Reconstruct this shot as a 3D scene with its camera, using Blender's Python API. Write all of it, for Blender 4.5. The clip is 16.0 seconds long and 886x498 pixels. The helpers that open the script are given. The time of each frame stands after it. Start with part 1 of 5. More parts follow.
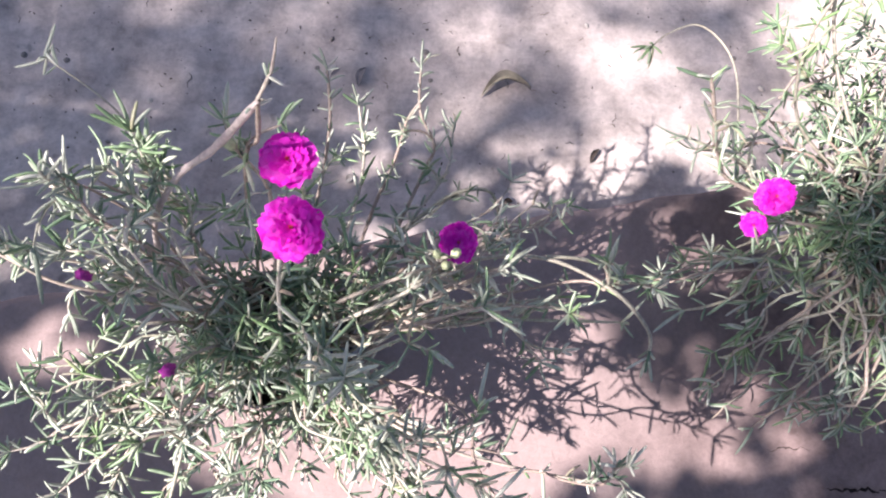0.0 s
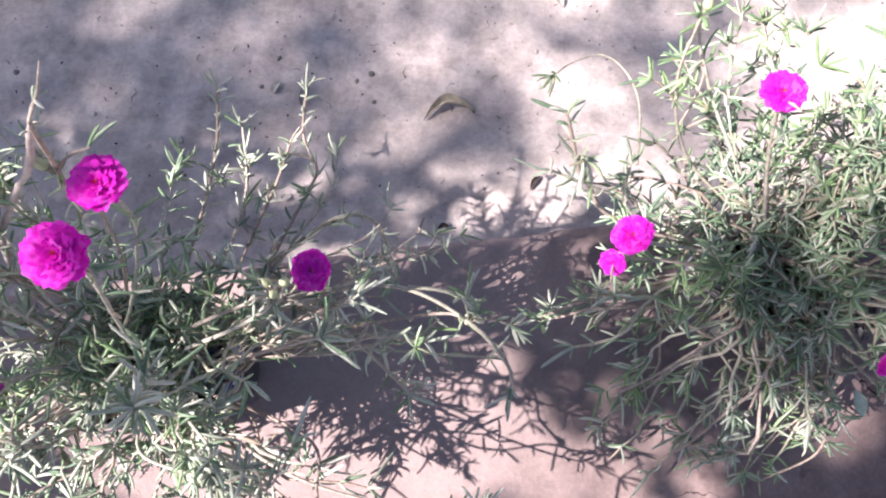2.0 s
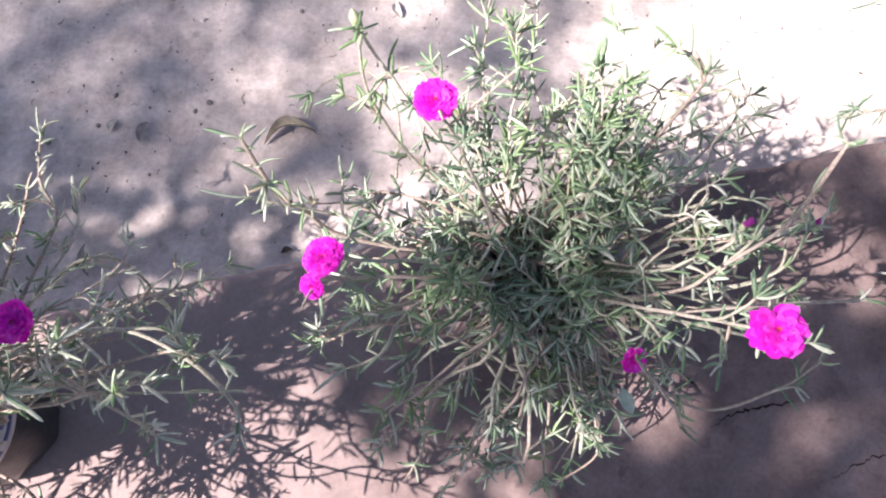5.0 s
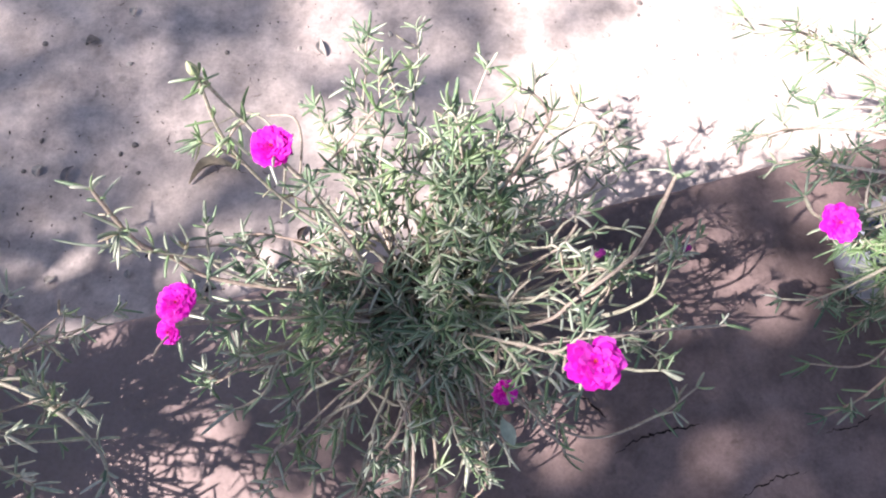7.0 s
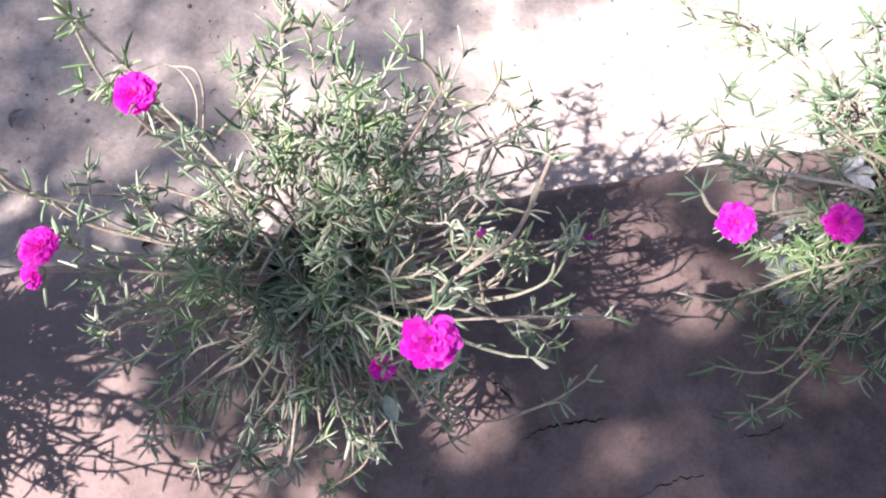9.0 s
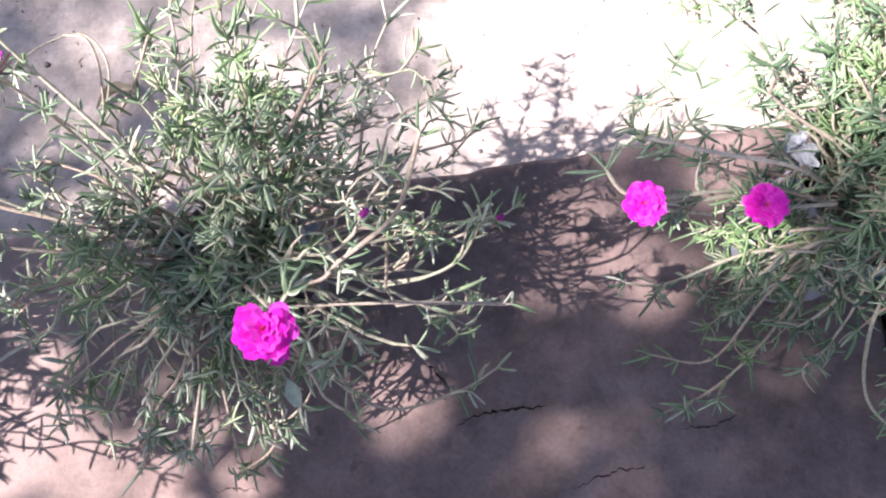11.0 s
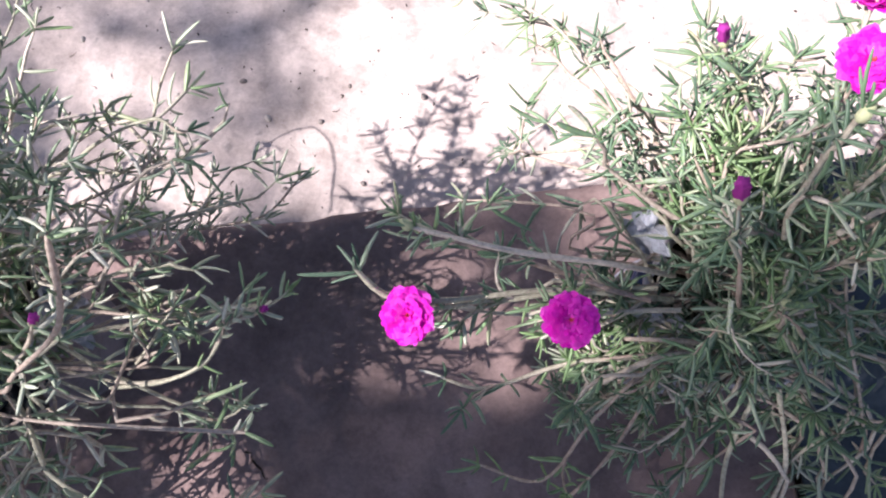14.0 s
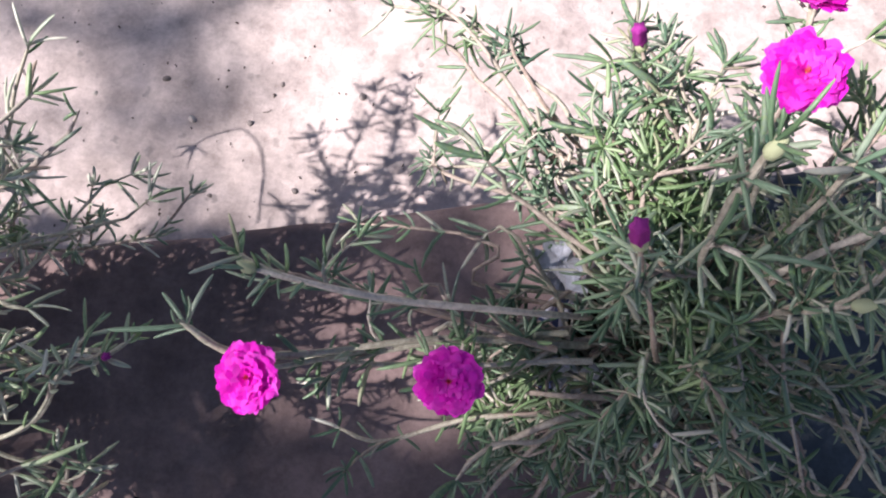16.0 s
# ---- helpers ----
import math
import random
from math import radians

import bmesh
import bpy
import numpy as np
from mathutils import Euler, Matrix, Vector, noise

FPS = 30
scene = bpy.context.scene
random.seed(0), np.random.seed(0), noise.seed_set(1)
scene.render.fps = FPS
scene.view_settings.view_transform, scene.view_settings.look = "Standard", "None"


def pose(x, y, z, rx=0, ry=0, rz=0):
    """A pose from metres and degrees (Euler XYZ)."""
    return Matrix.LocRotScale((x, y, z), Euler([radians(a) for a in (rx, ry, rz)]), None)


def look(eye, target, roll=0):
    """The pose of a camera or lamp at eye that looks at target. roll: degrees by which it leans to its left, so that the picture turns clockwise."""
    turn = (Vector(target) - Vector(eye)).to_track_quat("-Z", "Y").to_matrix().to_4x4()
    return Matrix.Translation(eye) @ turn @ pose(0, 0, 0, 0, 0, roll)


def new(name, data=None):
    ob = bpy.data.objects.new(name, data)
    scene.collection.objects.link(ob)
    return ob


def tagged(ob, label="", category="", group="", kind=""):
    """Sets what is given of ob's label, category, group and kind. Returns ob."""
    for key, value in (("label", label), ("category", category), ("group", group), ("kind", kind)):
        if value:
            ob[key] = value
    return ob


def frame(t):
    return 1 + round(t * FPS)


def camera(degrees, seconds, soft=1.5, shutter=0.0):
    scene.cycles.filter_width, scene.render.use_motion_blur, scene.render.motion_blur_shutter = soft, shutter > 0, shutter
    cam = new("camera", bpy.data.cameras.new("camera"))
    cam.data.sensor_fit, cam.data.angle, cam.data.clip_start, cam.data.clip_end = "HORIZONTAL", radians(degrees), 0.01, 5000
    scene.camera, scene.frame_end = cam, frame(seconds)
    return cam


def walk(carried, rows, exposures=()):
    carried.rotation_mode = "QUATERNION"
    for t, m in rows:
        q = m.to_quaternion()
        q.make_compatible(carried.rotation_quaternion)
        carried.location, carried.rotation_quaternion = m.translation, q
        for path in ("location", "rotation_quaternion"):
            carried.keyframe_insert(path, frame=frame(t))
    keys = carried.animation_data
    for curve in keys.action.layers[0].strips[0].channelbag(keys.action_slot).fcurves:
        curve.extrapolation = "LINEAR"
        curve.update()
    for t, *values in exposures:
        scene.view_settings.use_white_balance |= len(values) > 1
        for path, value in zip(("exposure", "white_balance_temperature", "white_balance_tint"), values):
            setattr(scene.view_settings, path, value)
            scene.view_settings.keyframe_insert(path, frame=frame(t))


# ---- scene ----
cam = camera(66.0, 16.0, soft=2.1)
PATH = [
    (0, (0.033, 0.103, 1.209), (0.111, 0.564, -0.736), 13.6),
    (0.5, (0.077, 0.096, 1.214), (0.154, 0.574, -0.727), 17.8),
    (1, (0.109, 0.109, 1.212), (0.151, 0.567, -0.735), 12.1),
    (1.5, (0.152, 0.111, 1.206), (0.187, 0.562, -0.742), 10.2),
    (2, (0.192, 0.131, 1.204), (0.202, 0.637, -0.731), 7.4),
    (2.5, (0.228, 0.14, 1.201), (0.251, 0.671, -0.727), 8.8),
    (3, (0.28, 0.146, 1.2), (0.289, 0.691, -0.724), 6.1),
    (3.5, (0.338, 0.15, 1.196), (0.355, 0.679, -0.733), 5.6),
    (4, (0.383, 0.161, 1.197), (0.394, 0.668, -0.737), 4.1),
    (4.2, (0.401, 0.161, 1.196), (0.414, 0.67, -0.738), 4.0),
    (6.3, (0.552, 0.175, 1.212), (0.604, 0.754, -0.701), 4.4),
    (6.5, (0.567, 0.174, 1.211), (0.627, 0.76, -0.7), 5.2),
    (7, (0.589, 0.174, 1.217), (0.634, 0.776, -0.69), 3.2),
    (7.5, (0.612, 0.166, 1.212), (0.646, 0.744, -0.703), 3.8),
    (8, (0.645, 0.168, 1.209), (0.644, 0.718, -0.714), 1.9),
    (8.5, (0.679, 0.175, 1.207), (0.687, 0.753, -0.708), 4.0),
    (9, (0.71, 0.173, 1.202), (0.734, 0.72, -0.721), 6.2),
    (9.2, (0.724, 0.175, 1.199), (0.736, 0.727, -0.723), 5.1),
    (11.3, (0.856, 0.204, 1.15), (0.787, 0.667, -0.795), -3.5),
    (11.5, (0.862, 0.208, 1.139), (0.856, 0.677, -0.805), 4.8),
    (12, (0.859, 0.217, 1.14), (0.833, 0.698, -0.802), 3.1),
    (12.5, (0.912, 0.243, 1.129), (0.883, 0.719, -0.813), 5.5),
    (13, (0.981, 0.285, 1.097), (0.92, 0.753, -0.847), -0.4),
    (13.5, (1.005, 0.32, 1.068), (0.934, 0.771, -0.88), -2.2),
    (14, (1.03, 0.337, 1.05), (0.96, 0.777, -0.9), -2.5),
    (14.5, (1.068, 0.348, 1.022), (0.96, 0.802, -0.923), -8.1),
    (15, (1.084, 0.374, 0.996), (1.033, 0.821, -0.953), -0.1),
    (15.5, (1.091, 0.403, 0.986), (1.044, 0.826, -0.968), 0.6),
    (16, (1.103, 0.394, 0.977), (1.059, 0.815, -0.977), 0.7),
]
EXPOSURES = [
    (0.0, 1.33, 6420, 18), (2.0, 1.43, 6420, 18), (4.2, 1.43, 6450, 18), (6.3, 1.36, 6550, 17), (9.0, 1.33, 6550, 17), (11.5, 1.58, 6550, 17),
    (12.5, 1.58, 6500, 17), (13.5, 1.28, 6430, 19), (15.0, 1.0, 6400, 19), (16.0, 0.8, 6400, 19),
]
walk(cam, [(t, look(eye, target, roll)) for t, eye, target, roll in PATH], EXPOSURES)

# ---- sky and sun ----
SUN_X, SUN_Y = 0.883, 0.345  # shift of a shadow, in metres, for each metre of height
SUN_WAY = Vector((SUN_X, SUN_Y, -1.0)).normalized()
ELEVATION = math.asin(-SUN_WAY.z)
world = bpy.data.worlds.new("sky")
scene.world = world
world.use_nodes = True
sky = world.node_tree.nodes.new("ShaderNodeTexSky")
sky.sky_type, sky.sun_disc = "NISHITA", False
sky.sun_elevation, sky.sun_rotation = ELEVATION, math.atan2(-SUN_X, -SUN_Y) % (2 * math.pi)
background = world.node_tree.nodes["Background"]
background.inputs["Strength"].default_value = 0.055
world.node_tree.links.new(sky.outputs["Color"], background.inputs["Color"])
sun_data = bpy.data.lights.new("sun", "SUN")
sun_data.energy, sun_data.angle, sun_data.color = 5.3, radians(0.53), (1.0, 0.945, 0.89)
sun = new("sun", sun_data)
sun.matrix_world = look((0, 0, 6), Vector((0, 0, 6)) + SUN_WAY)


# ---- materials ----
class Nodes:
    def __init__(self, name):
        self.mat = bpy.data.materials.new(name)
        self.mat.use_nodes = True
        self.tree = self.mat.node_tree
        self.shader = self.tree.nodes["Principled BSDF"]

    def add(self, kind, **values):
        node = self.tree.nodes.new(kind)
        for key, value in values.items():
            node.inputs[key.replace("_", " ")].default_value = value
        return node

    def link(self, a, b):
        self.tree.links.new(a, b)

    def noise(self, scale, detail=5.0, rough=0.6):
        node = self.add("ShaderNodeTexNoise", Scale=scale, Detail=detail, Roughness=rough)
        self.link(self.coord.outputs["Object"], node.inputs["Vector"])
        return node.outputs["Fac"]

    def ramp(self, fac, stops):
        node = self.tree.nodes.new("ShaderNodeValToRGB")
        while len(node.color_ramp.elements) < len(stops):
            node.color_ramp.elements.new(0.5)
        for element, (place, colour) in zip(node.color_ramp.elements, stops):
            element.position, element.color = place, (*colour, 1)
        self.link(fac, node.inputs["Fac"])
        return node.outputs["Color"]

    def mix(self, fac, a, b, blend="MIX"):
        node = self.tree.nodes.new("ShaderNodeMixRGB")
        node.blend_type = blend
        for socket, value in zip(node.inputs, (fac, a, b)):
            if isinstance(value, (int, float)):
                socket.default_value = value
            elif isinstance(value, tuple):
                socket.default_value = (*value, 1)
            else:
                self.link(value, socket)
        return node.outputs["Color"]

    def bump(self, height, strength, distance):
        node = self.add("ShaderNodeBump", Strength=strength, Distance=distance)
        self.link(height, node.inputs["Height"])
        self.link(node.outputs["Normal"], self.shader.inputs["Normal"])

    def random(self):
        """A number for each loose piece: by object and by island together."""
        info, geo = self.tree.nodes.new("ShaderNodeObjectInfo"), self.tree.nodes.new("ShaderNodeNewGeometry")
        total = self.tree.nodes.new("ShaderNodeMath")
        total.operation = "ADD"
        self.link(info.outputs["Random"], total.inputs[0])
        self.link(geo.outputs["Random Per Island"], total.inputs[1])
        part_of = self.tree.nodes.new("ShaderNodeMath")
        part_of.operation = "FRACT"
        self.link(total.outputs[0], part_of.inputs[0])
        return part_of.outputs[0]

    @property
    def coord(self):
        return self.tree.nodes.get("Texture Coordinate") or self.tree.nodes.new("ShaderNodeTexCoord")

    def finish(self, colour, rough=0.8, specular=0.3):
        if isinstance(colour, tuple):
            self.shader.inputs["Base Color"].default_value = (*colour, 1)
        else:
            self.link(colour, self.shader.inputs["Base Color"])
        self.shader.inputs["Roughness"].default_value = rough
        self.shader.inputs["Specular IOR Level"].default_value = specular
        return self.mat


def make_soil(name, light, dark, stain, fine=90.0, strength=0.6, pale_end=None):
    n = Nodes(name)
    grain = n.noise(fine, 8, 0.7)
    base = n.ramp(n.noise(3.2, 6, 0.62), [(0.32, dark), (0.66, light)])
    base = n.mix(0.55, base, n.ramp(grain, [(0.28, (0.55, 0.54, 0.53)), (0.6, (1.0, 1.0, 1.0))]), "MULTIPLY")
    base = n.mix(0.8, base, n.ramp(n.noise(16, 6, 0.7), [(0.36, (0.72, 0.71, 0.71)), (0.60, (1.2, 1.2, 1.2))]), "MULTIPLY")
    spots = n.ramp(n.noise(34, 3, 0.5), [(0.66, (0, 0, 0)), (0.73, (1, 1, 1))])
    base = n.mix(n.mix(0.5, (0, 0, 0), spots), base, stain)
    if pale_end:  # a paler tone on the part towards -x, thinning out unevenly
        place = n.tree.nodes.new("ShaderNodeSeparateXYZ")
        n.link(n.coord.outputs["Object"], place.inputs[0])
        ragged = n.tree.nodes.new("ShaderNodeMath")
        ragged.operation = "MULTIPLY_ADD"
        n.link(n.noise(5.0, 5, 0.65), ragged.inputs[0])
        ragged.inputs[1].default_value = 0.7
        n.link(place.outputs["X"], ragged.inputs[2])
        base = n.mix(n.ramp(ragged.outputs[0], [(0.62, (0.6, 0.6, 0.6)), (0.95, (0, 0, 0))]), base, n.mix(0.45, pale_end, n.ramp(grain, [(0.3, (0.7, 0.69, 0.68)), (0.6, (1.0, 1.0, 1.0))]), "MULTIPLY"))
    n.bump(grain, strength, 0.004)
    return n.finish(base, 0.95, 0.15)


def make_leaf(name, stops, rough=0.6, young=0.65):
    n = Nodes(name)
    piece = n.ramp(n.random(), stops)
    shade = n.ramp(n.noise(160, 3, 0.6), [(0.3, (0.72, 0.74, 0.7)), (0.7, (1.12, 1.1, 1.05))])
    n.bump(n.noise(420, 2), 0.25, 0.001)
    fresh = n.ramp(n.noise(11, 2, 0.5), [(0.48, (0, 0, 0)), (0.64, (young, young, young))])
    piece = n.mix(fresh, piece, (0.21, 0.33, 0.13))
    return n.finish(n.mix(0.8, piece, shade, "MULTIPLY"), rough, 0.5)


def make_stem():
    n = Nodes("succulent_stem")
    piece = n.ramp(n.random(), [(0.0, (0.35, 0.275, 0.235)), (0.35, (0.44, 0.385, 0.335)), (0.7, (0.39, 0.395, 0.31)), (1.0, (0.58, 0.53, 0.475))])
    streak = n.ramp(n.noise(230, 5, 0.75), [(0.32, (0.5, 0.46, 0.44)), (0.66, (1.25, 1.22, 1.2))])
    n.bump(n.noise(260, 4), 0.4, 0.0015)
    return n.finish(n.mix(0.85, piece, streak, "MULTIPLY"), 0.65, 0.3)


def make_petal():
    n = Nodes("magenta_petal")
    piece = n.ramp(n.random(), [(0.0, (0.80, 0.016, 0.60)), (0.5, (0.88, 0.035, 0.68)), (1.0, (0.94, 0.12, 0.78))])
    vein = n.ramp(n.noise(240, 3, 0.5), [(0.35, (0.8, 0.6, 0.85)), (0.65, (1.05, 1.1, 1.0))])
    n.bump(n.noise(180, 3), 0.3, 0.001)
    n.finish(n.mix(0.35, piece, vein, "MULTIPLY"), 0.6, 0.25)
    through_light = n.add("ShaderNodeBsdfTranslucent")
    n.link(piece, through_light.inputs["Color"])
    blend = n.add("ShaderNodeMixShader", Fac=0.42)
    n.link(n.shader.outputs[0], blend.inputs[1])
    n.link(through_light.outputs[0], blend.inputs[2])
    n.link(blend.outputs[0], n.tree.nodes["Material Output"].inputs["Surface"])
    return n.mat


def make_plain(name, colour, rough=0.7, specular=0.3, spread=0.25, scale=60.0, bump=0.3):
    n = Nodes(name)
    tone = n.noise(scale, 5, 0.65)
    low, high = tuple(c * (1 - spread) for c in colour), tuple(min(1.0, c * (1 + spread)) for c in colour)
    n.bump(tone, bump, 0.002)
    return n.finish(n.ramp(tone, [(0.3, low), (0.7, high)]), rough, specular)


SOIL = make_soil("pale_dry_soil", (0.65, 0.555, 0.525), (0.515, 0.44, 0.415), (0.19, 0.17, 0.165))
CEMENT = make_soil("pinkish_brown_cement", (0.30, 0.218, 0.208), (0.165, 0.12, 0.117), (0.12, 0.083, 0.08), 150.0, 0.45, (0.41, 0.315, 0.303))
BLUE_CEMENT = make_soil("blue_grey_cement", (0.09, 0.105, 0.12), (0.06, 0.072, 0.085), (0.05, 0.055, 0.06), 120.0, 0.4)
LEAF = make_leaf("sage_green_leaf", [(0.0, (0.09, 0.152, 0.105)), (0.33, (0.175, 0.26, 0.162)), (0.64, (0.295, 0.37, 0.268)), (0.84, (0.46, 0.505, 0.435)), (0.94, (0.57, 0.56, 0.51)), (0.97, (0.42, 0.34, 0.28)), (1.0, (0.34, 0.26, 0.21))], 0.42)
GREEN_LEAF = make_leaf("deep_green_leaf", [(0.0, (0.055, 0.115, 0.075)), (0.35, (0.11, 0.195, 0.125)), (0.68, (0.19, 0.275, 0.195)), (0.87, (0.33, 0.395, 0.31)), (0.95, (0.46, 0.46, 0.40)), (1.0, (0.34, 0.27, 0.22))], 0.42)
# bleached leaves; the sunlit brightness of outer shoots is put into this colour too
PALE_FOLIAGE = make_leaf("bleached_sunlit_leaf", [(0.0, (0.24, 0.28, 0.22)), (0.4, (0.42, 0.45, 0.38)), (0.75, (0.56, 0.57, 0.50)), (0.93, (0.64, 0.62, 0.56)), (1.0, (0.45, 0.37, 0.30))], 0.45, 0.2)
STEM = make_stem()
PALE_LEAF = make_plain("pale_green_leaf", (0.36, 0.42, 0.34), 0.55, 0.4, 0.2, 120)
DEAD_STEM = make_plain("dead_pinkish_stem", (0.52, 0.435, 0.41), 0.75, 0.2, 0.35, 90)
PETAL = make_petal()
WILTED = make_plain("wilted_purple_petal", (0.30, 0.03, 0.24), 0.7, 0.2, 0.5, 300)
STAMEN = make_plain("orange_stamen", (0.72, 0.13, 0.14), 0.7, 0.2)
BUD_GREEN = make_plain("pale_green_bud", (0.46, 0.50, 0.30), 0.55, 0.35, 0.3, 260)
BAG_DARK = make_plain("black_plastic", (0.025, 0.025, 0.03), 0.35, 0.5, 0.4, 40, 0.8)
BAG_LIGHT = make_plain("grey_white_plastic", (0.36, 0.38, 0.46), 0.35, 0.5, 0.3, 30, 0.8)
BAG_GREY = make_plain("purplish_grey_plastic", (0.15, 0.14, 0.17), 0.4, 0.5, 0.4, 30, 0.8)
FLAP = make_plain("torn_white_plastic", (0.46, 0.48, 0.54), 0.35, 0.5, 0.35, 90, 0.8)
PRINT_BLUE = make_plain("blue_print", (0.05, 0.07, 0.20), 0.4, 0.4)
PRINT_WHITE = make_plain("white_print", (0.42, 0.44, 0.50), 0.4, 0.4)
POT_SOIL = make_plain("dark_potting_soil", (0.06, 0.045, 0.035), 0.95, 0.1, 0.5, 120, 1.0)
CRACK = make_plain("crack_shadow_soil", (0.03, 0.022, 0.02), 0.98, 0.05)
STONE = make_plain("grey_pebble", (0.24, 0.21, 0.20), 0.85, 0.2, 0.35, 70)
PALE_STONE = make_plain("pale_chip", (0.55, 0.50, 0.46), 0.85, 0.2, 0.2, 70)
DEBRIS = make_plain("dark_debris", (0.075, 0.06, 0.055), 0.95, 0.1, 0.5, 70)
BROWN_LEAF = make_plain("faded_brown_leaf", (0.36, 0.31, 0.30), 0.85, 0.2, 0.3, 60)
DRY_LEAF = make_plain("dry_tan_leaf", (0.52, 0.46, 0.37), 0.75, 0.25, 0.35, 50)
BARK = make_plain("grey_brown_bark", (0.16, 0.12, 0.09), 0.9, 0.2, 0.4, 20, 1.0)
TREE_LEAF = make_leaf("tree_leaf", [(0.0, (0.035, 0.07, 0.02)), (1.0, (0.07, 0.12, 0.035))])


# ---- mesh helpers ----
def mesh_from(name, verts, faces, material, smooth=True):
    me = bpy.data.meshes.new(name)
    me.from_pydata([tuple(v) for v in verts], [], [tuple(int(i) for i in f) for f in faces])
    me.materials.append(material)
    if smooth:
        me.polygons.foreach_set("use_smooth", [True] * len(me.polygons))
    me.update()
    return me


def mesh_quads(name, verts, quads, material, smooth=True):
    """A fast mesh of quads only, from arrays."""
    me = bpy.data.meshes.new(name)
    verts, quads = np.asarray(verts, dtype=np.float32), np.asarray(quads, dtype=np.int32)
    me.vertices.add(len(verts))
    me.vertices.foreach_set("co", verts.ravel())
    me.loops.add(quads.size)
    me.loops.foreach_set("vertex_index", quads.ravel())
    me.polygons.add(len(quads))
    me.polygons.foreach_set("loop_start", np.arange(0, quads.size, 4, dtype=np.int32))
    me.update(calc_edges=True)
    me.polygons.foreach_set("use_smooth", np.full(len(quads), smooth))
    me.materials.append(material)
    me.validate()
    me.update()
    return me


def put(name, me, parent=None, label="", m=None):
    ob = new(name, me)
    if parent:
        ob.parent = parent
    if m is not None:
        ob.matrix_basis = m
    return tagged(ob, label)


TABLE = np.random.RandomState(7).rand(256, 256)


def wave(x, y, size, seed=0):
    """Smooth value noise, 0 to 1, on arrays; size is that of a cell in metres."""
    x, y = np.asarray(x) / size + 31.7 * seed, np.asarray(y) / size + 17.3 * seed
    i, j = np.floor(x).astype(int), np.floor(y).astype(int)
    a, b = x - i, y - j
    a, b = a * a * (3 - 2 * a), b * b * (3 - 2 * b)
    at = lambda p, q: TABLE[p % 256, q % 256]
    return (at(i, j) * (1 - a) + at(i + 1, j) * a) * (1 - b) + (at(i, j + 1) * (1 - a) + at(i + 1, j + 1) * a) * b


def soil_height(x, y):
    return 0.022 * (wave(x, y, 0.35) - 0.5) + 0.010 * (wave(x, y, 0.09, 1) - 0.5) + 0.0042 * (wave(x, y, 0.028, 2) - 0.5) + 0.002 * (wave(x, y, 0.012, 3) - 0.5)


TOP = 0.245


def top_height(x, y):
    return TOP + 0.008 * (wave(x, y, 0.3, 4) - 0.5) + 0.004 * (wave(x, y, 0.07, 5) - 0.5) + 0.0022 * (wave(x, y, 0.02, 6) - 0.5)


def spaced(fine_from, fine_to, step, far_from, far_to, count=14):
    """Coordinates that are close together in the middle and reach out far."""
    left = fine_from - (np.geomspace(step, fine_from - far_from, count))[::-1]
    right = fine_to + np.geomspace(step, far_to - fine_to, count)
    return np.concatenate([left, np.arange(fine_from, fine_to + step / 2, step), right])


def grid_quads(rows, cols):
    i = np.arange(rows * cols).reshape(rows, cols)
    return np.stack([i[:-1, :-1], i[:-1, 1:], i[1:, 1:], i[1:, :-1]], axis=-1).reshape(-1, 4)


# ---- ground and platform ----
gx, gy = spaced(-1.1, 2.1, 0.008, -300, 300), spaced(0.25, 1.5, 0.008, -300, 300)
X, Y = np.meshgrid(gx, gy)
put("ground", mesh_quads("ground", np.stack([X, Y, soil_height(X, Y)], -1).reshape(-1, 3), grid_quads(*X.shape), SOIL))
tagged(bpy.data.objects["ground"], "pale dusty dry soil with scattered crumbs", "ground", kind="structure")

ANGLE = math.atan(0.238)
ALONG, ACROSS = np.array([math.cos(ANGLE), math.sin(ANGLE)]), np.array([-math.sin(ANGLE), math.cos(ANGLE)])
EDGE = np.array([0.113, 0.371])  # a point on the platform's far top edge


def platform(name, s_line, material, label, drop=0.0):
    """A low wall with a broad top, a worn rounded far edge and a face down to the soil."""
    w_line = np.concatenate([[-1.35], -0.62 - np.geomspace(0.01, 0.6, 10)[::-1], np.arange(-0.62, -0.016, 0.007)])
    profile = [(w, 0.0) for w in w_line]
    profile += [(-0.016 + 0.016 * math.sin(a), -0.016 + 0.016 * math.cos(a)) for a in np.linspace(0, math.pi / 2, 6)]
    profile += [(0.002 + 0.012 * k, -0.016 - 0.27 * k) for k in np.linspace(0.1, 1, 9)]
    profile = [(-1.35, -0.28), *profile]
    w, z = np.array(profile).T
    S, W = np.meshgrid(s_line, w)
    Z = np.repeat(z[:, None], len(s_line), 1)
    W = W + (0.010 * (wave(S, S * 0, 0.11, 8) - 0.5) + 0.006 * (wave(S, Z, 0.03, 9) - 0.5)) * np.clip((W + 0.25) / 0.25, 0, 1)
    px, py = EDGE[0] + S * ALONG[0] + W * ACROSS[0], EDGE[1] + S * ALONG[1] + W * ACROSS[1]
    pz = top_height(px, py) + Z - drop
    verts = np.stack([px, py, pz], -1).reshape(-1, 3)
    quads = grid_quads(*S.shape)
    me = mesh_quads(name, verts, quads, material)
    ends = bmesh.new()
    ends.from_mesh(me)
    bmesh.ops.holes_fill(ends, edges=[e for e in ends.edges if e.is_boundary], sides=0)
    ends.to_mesh(me)
    ends.free()
    return tagged(put(name, me), label, "platform", kind="structure")


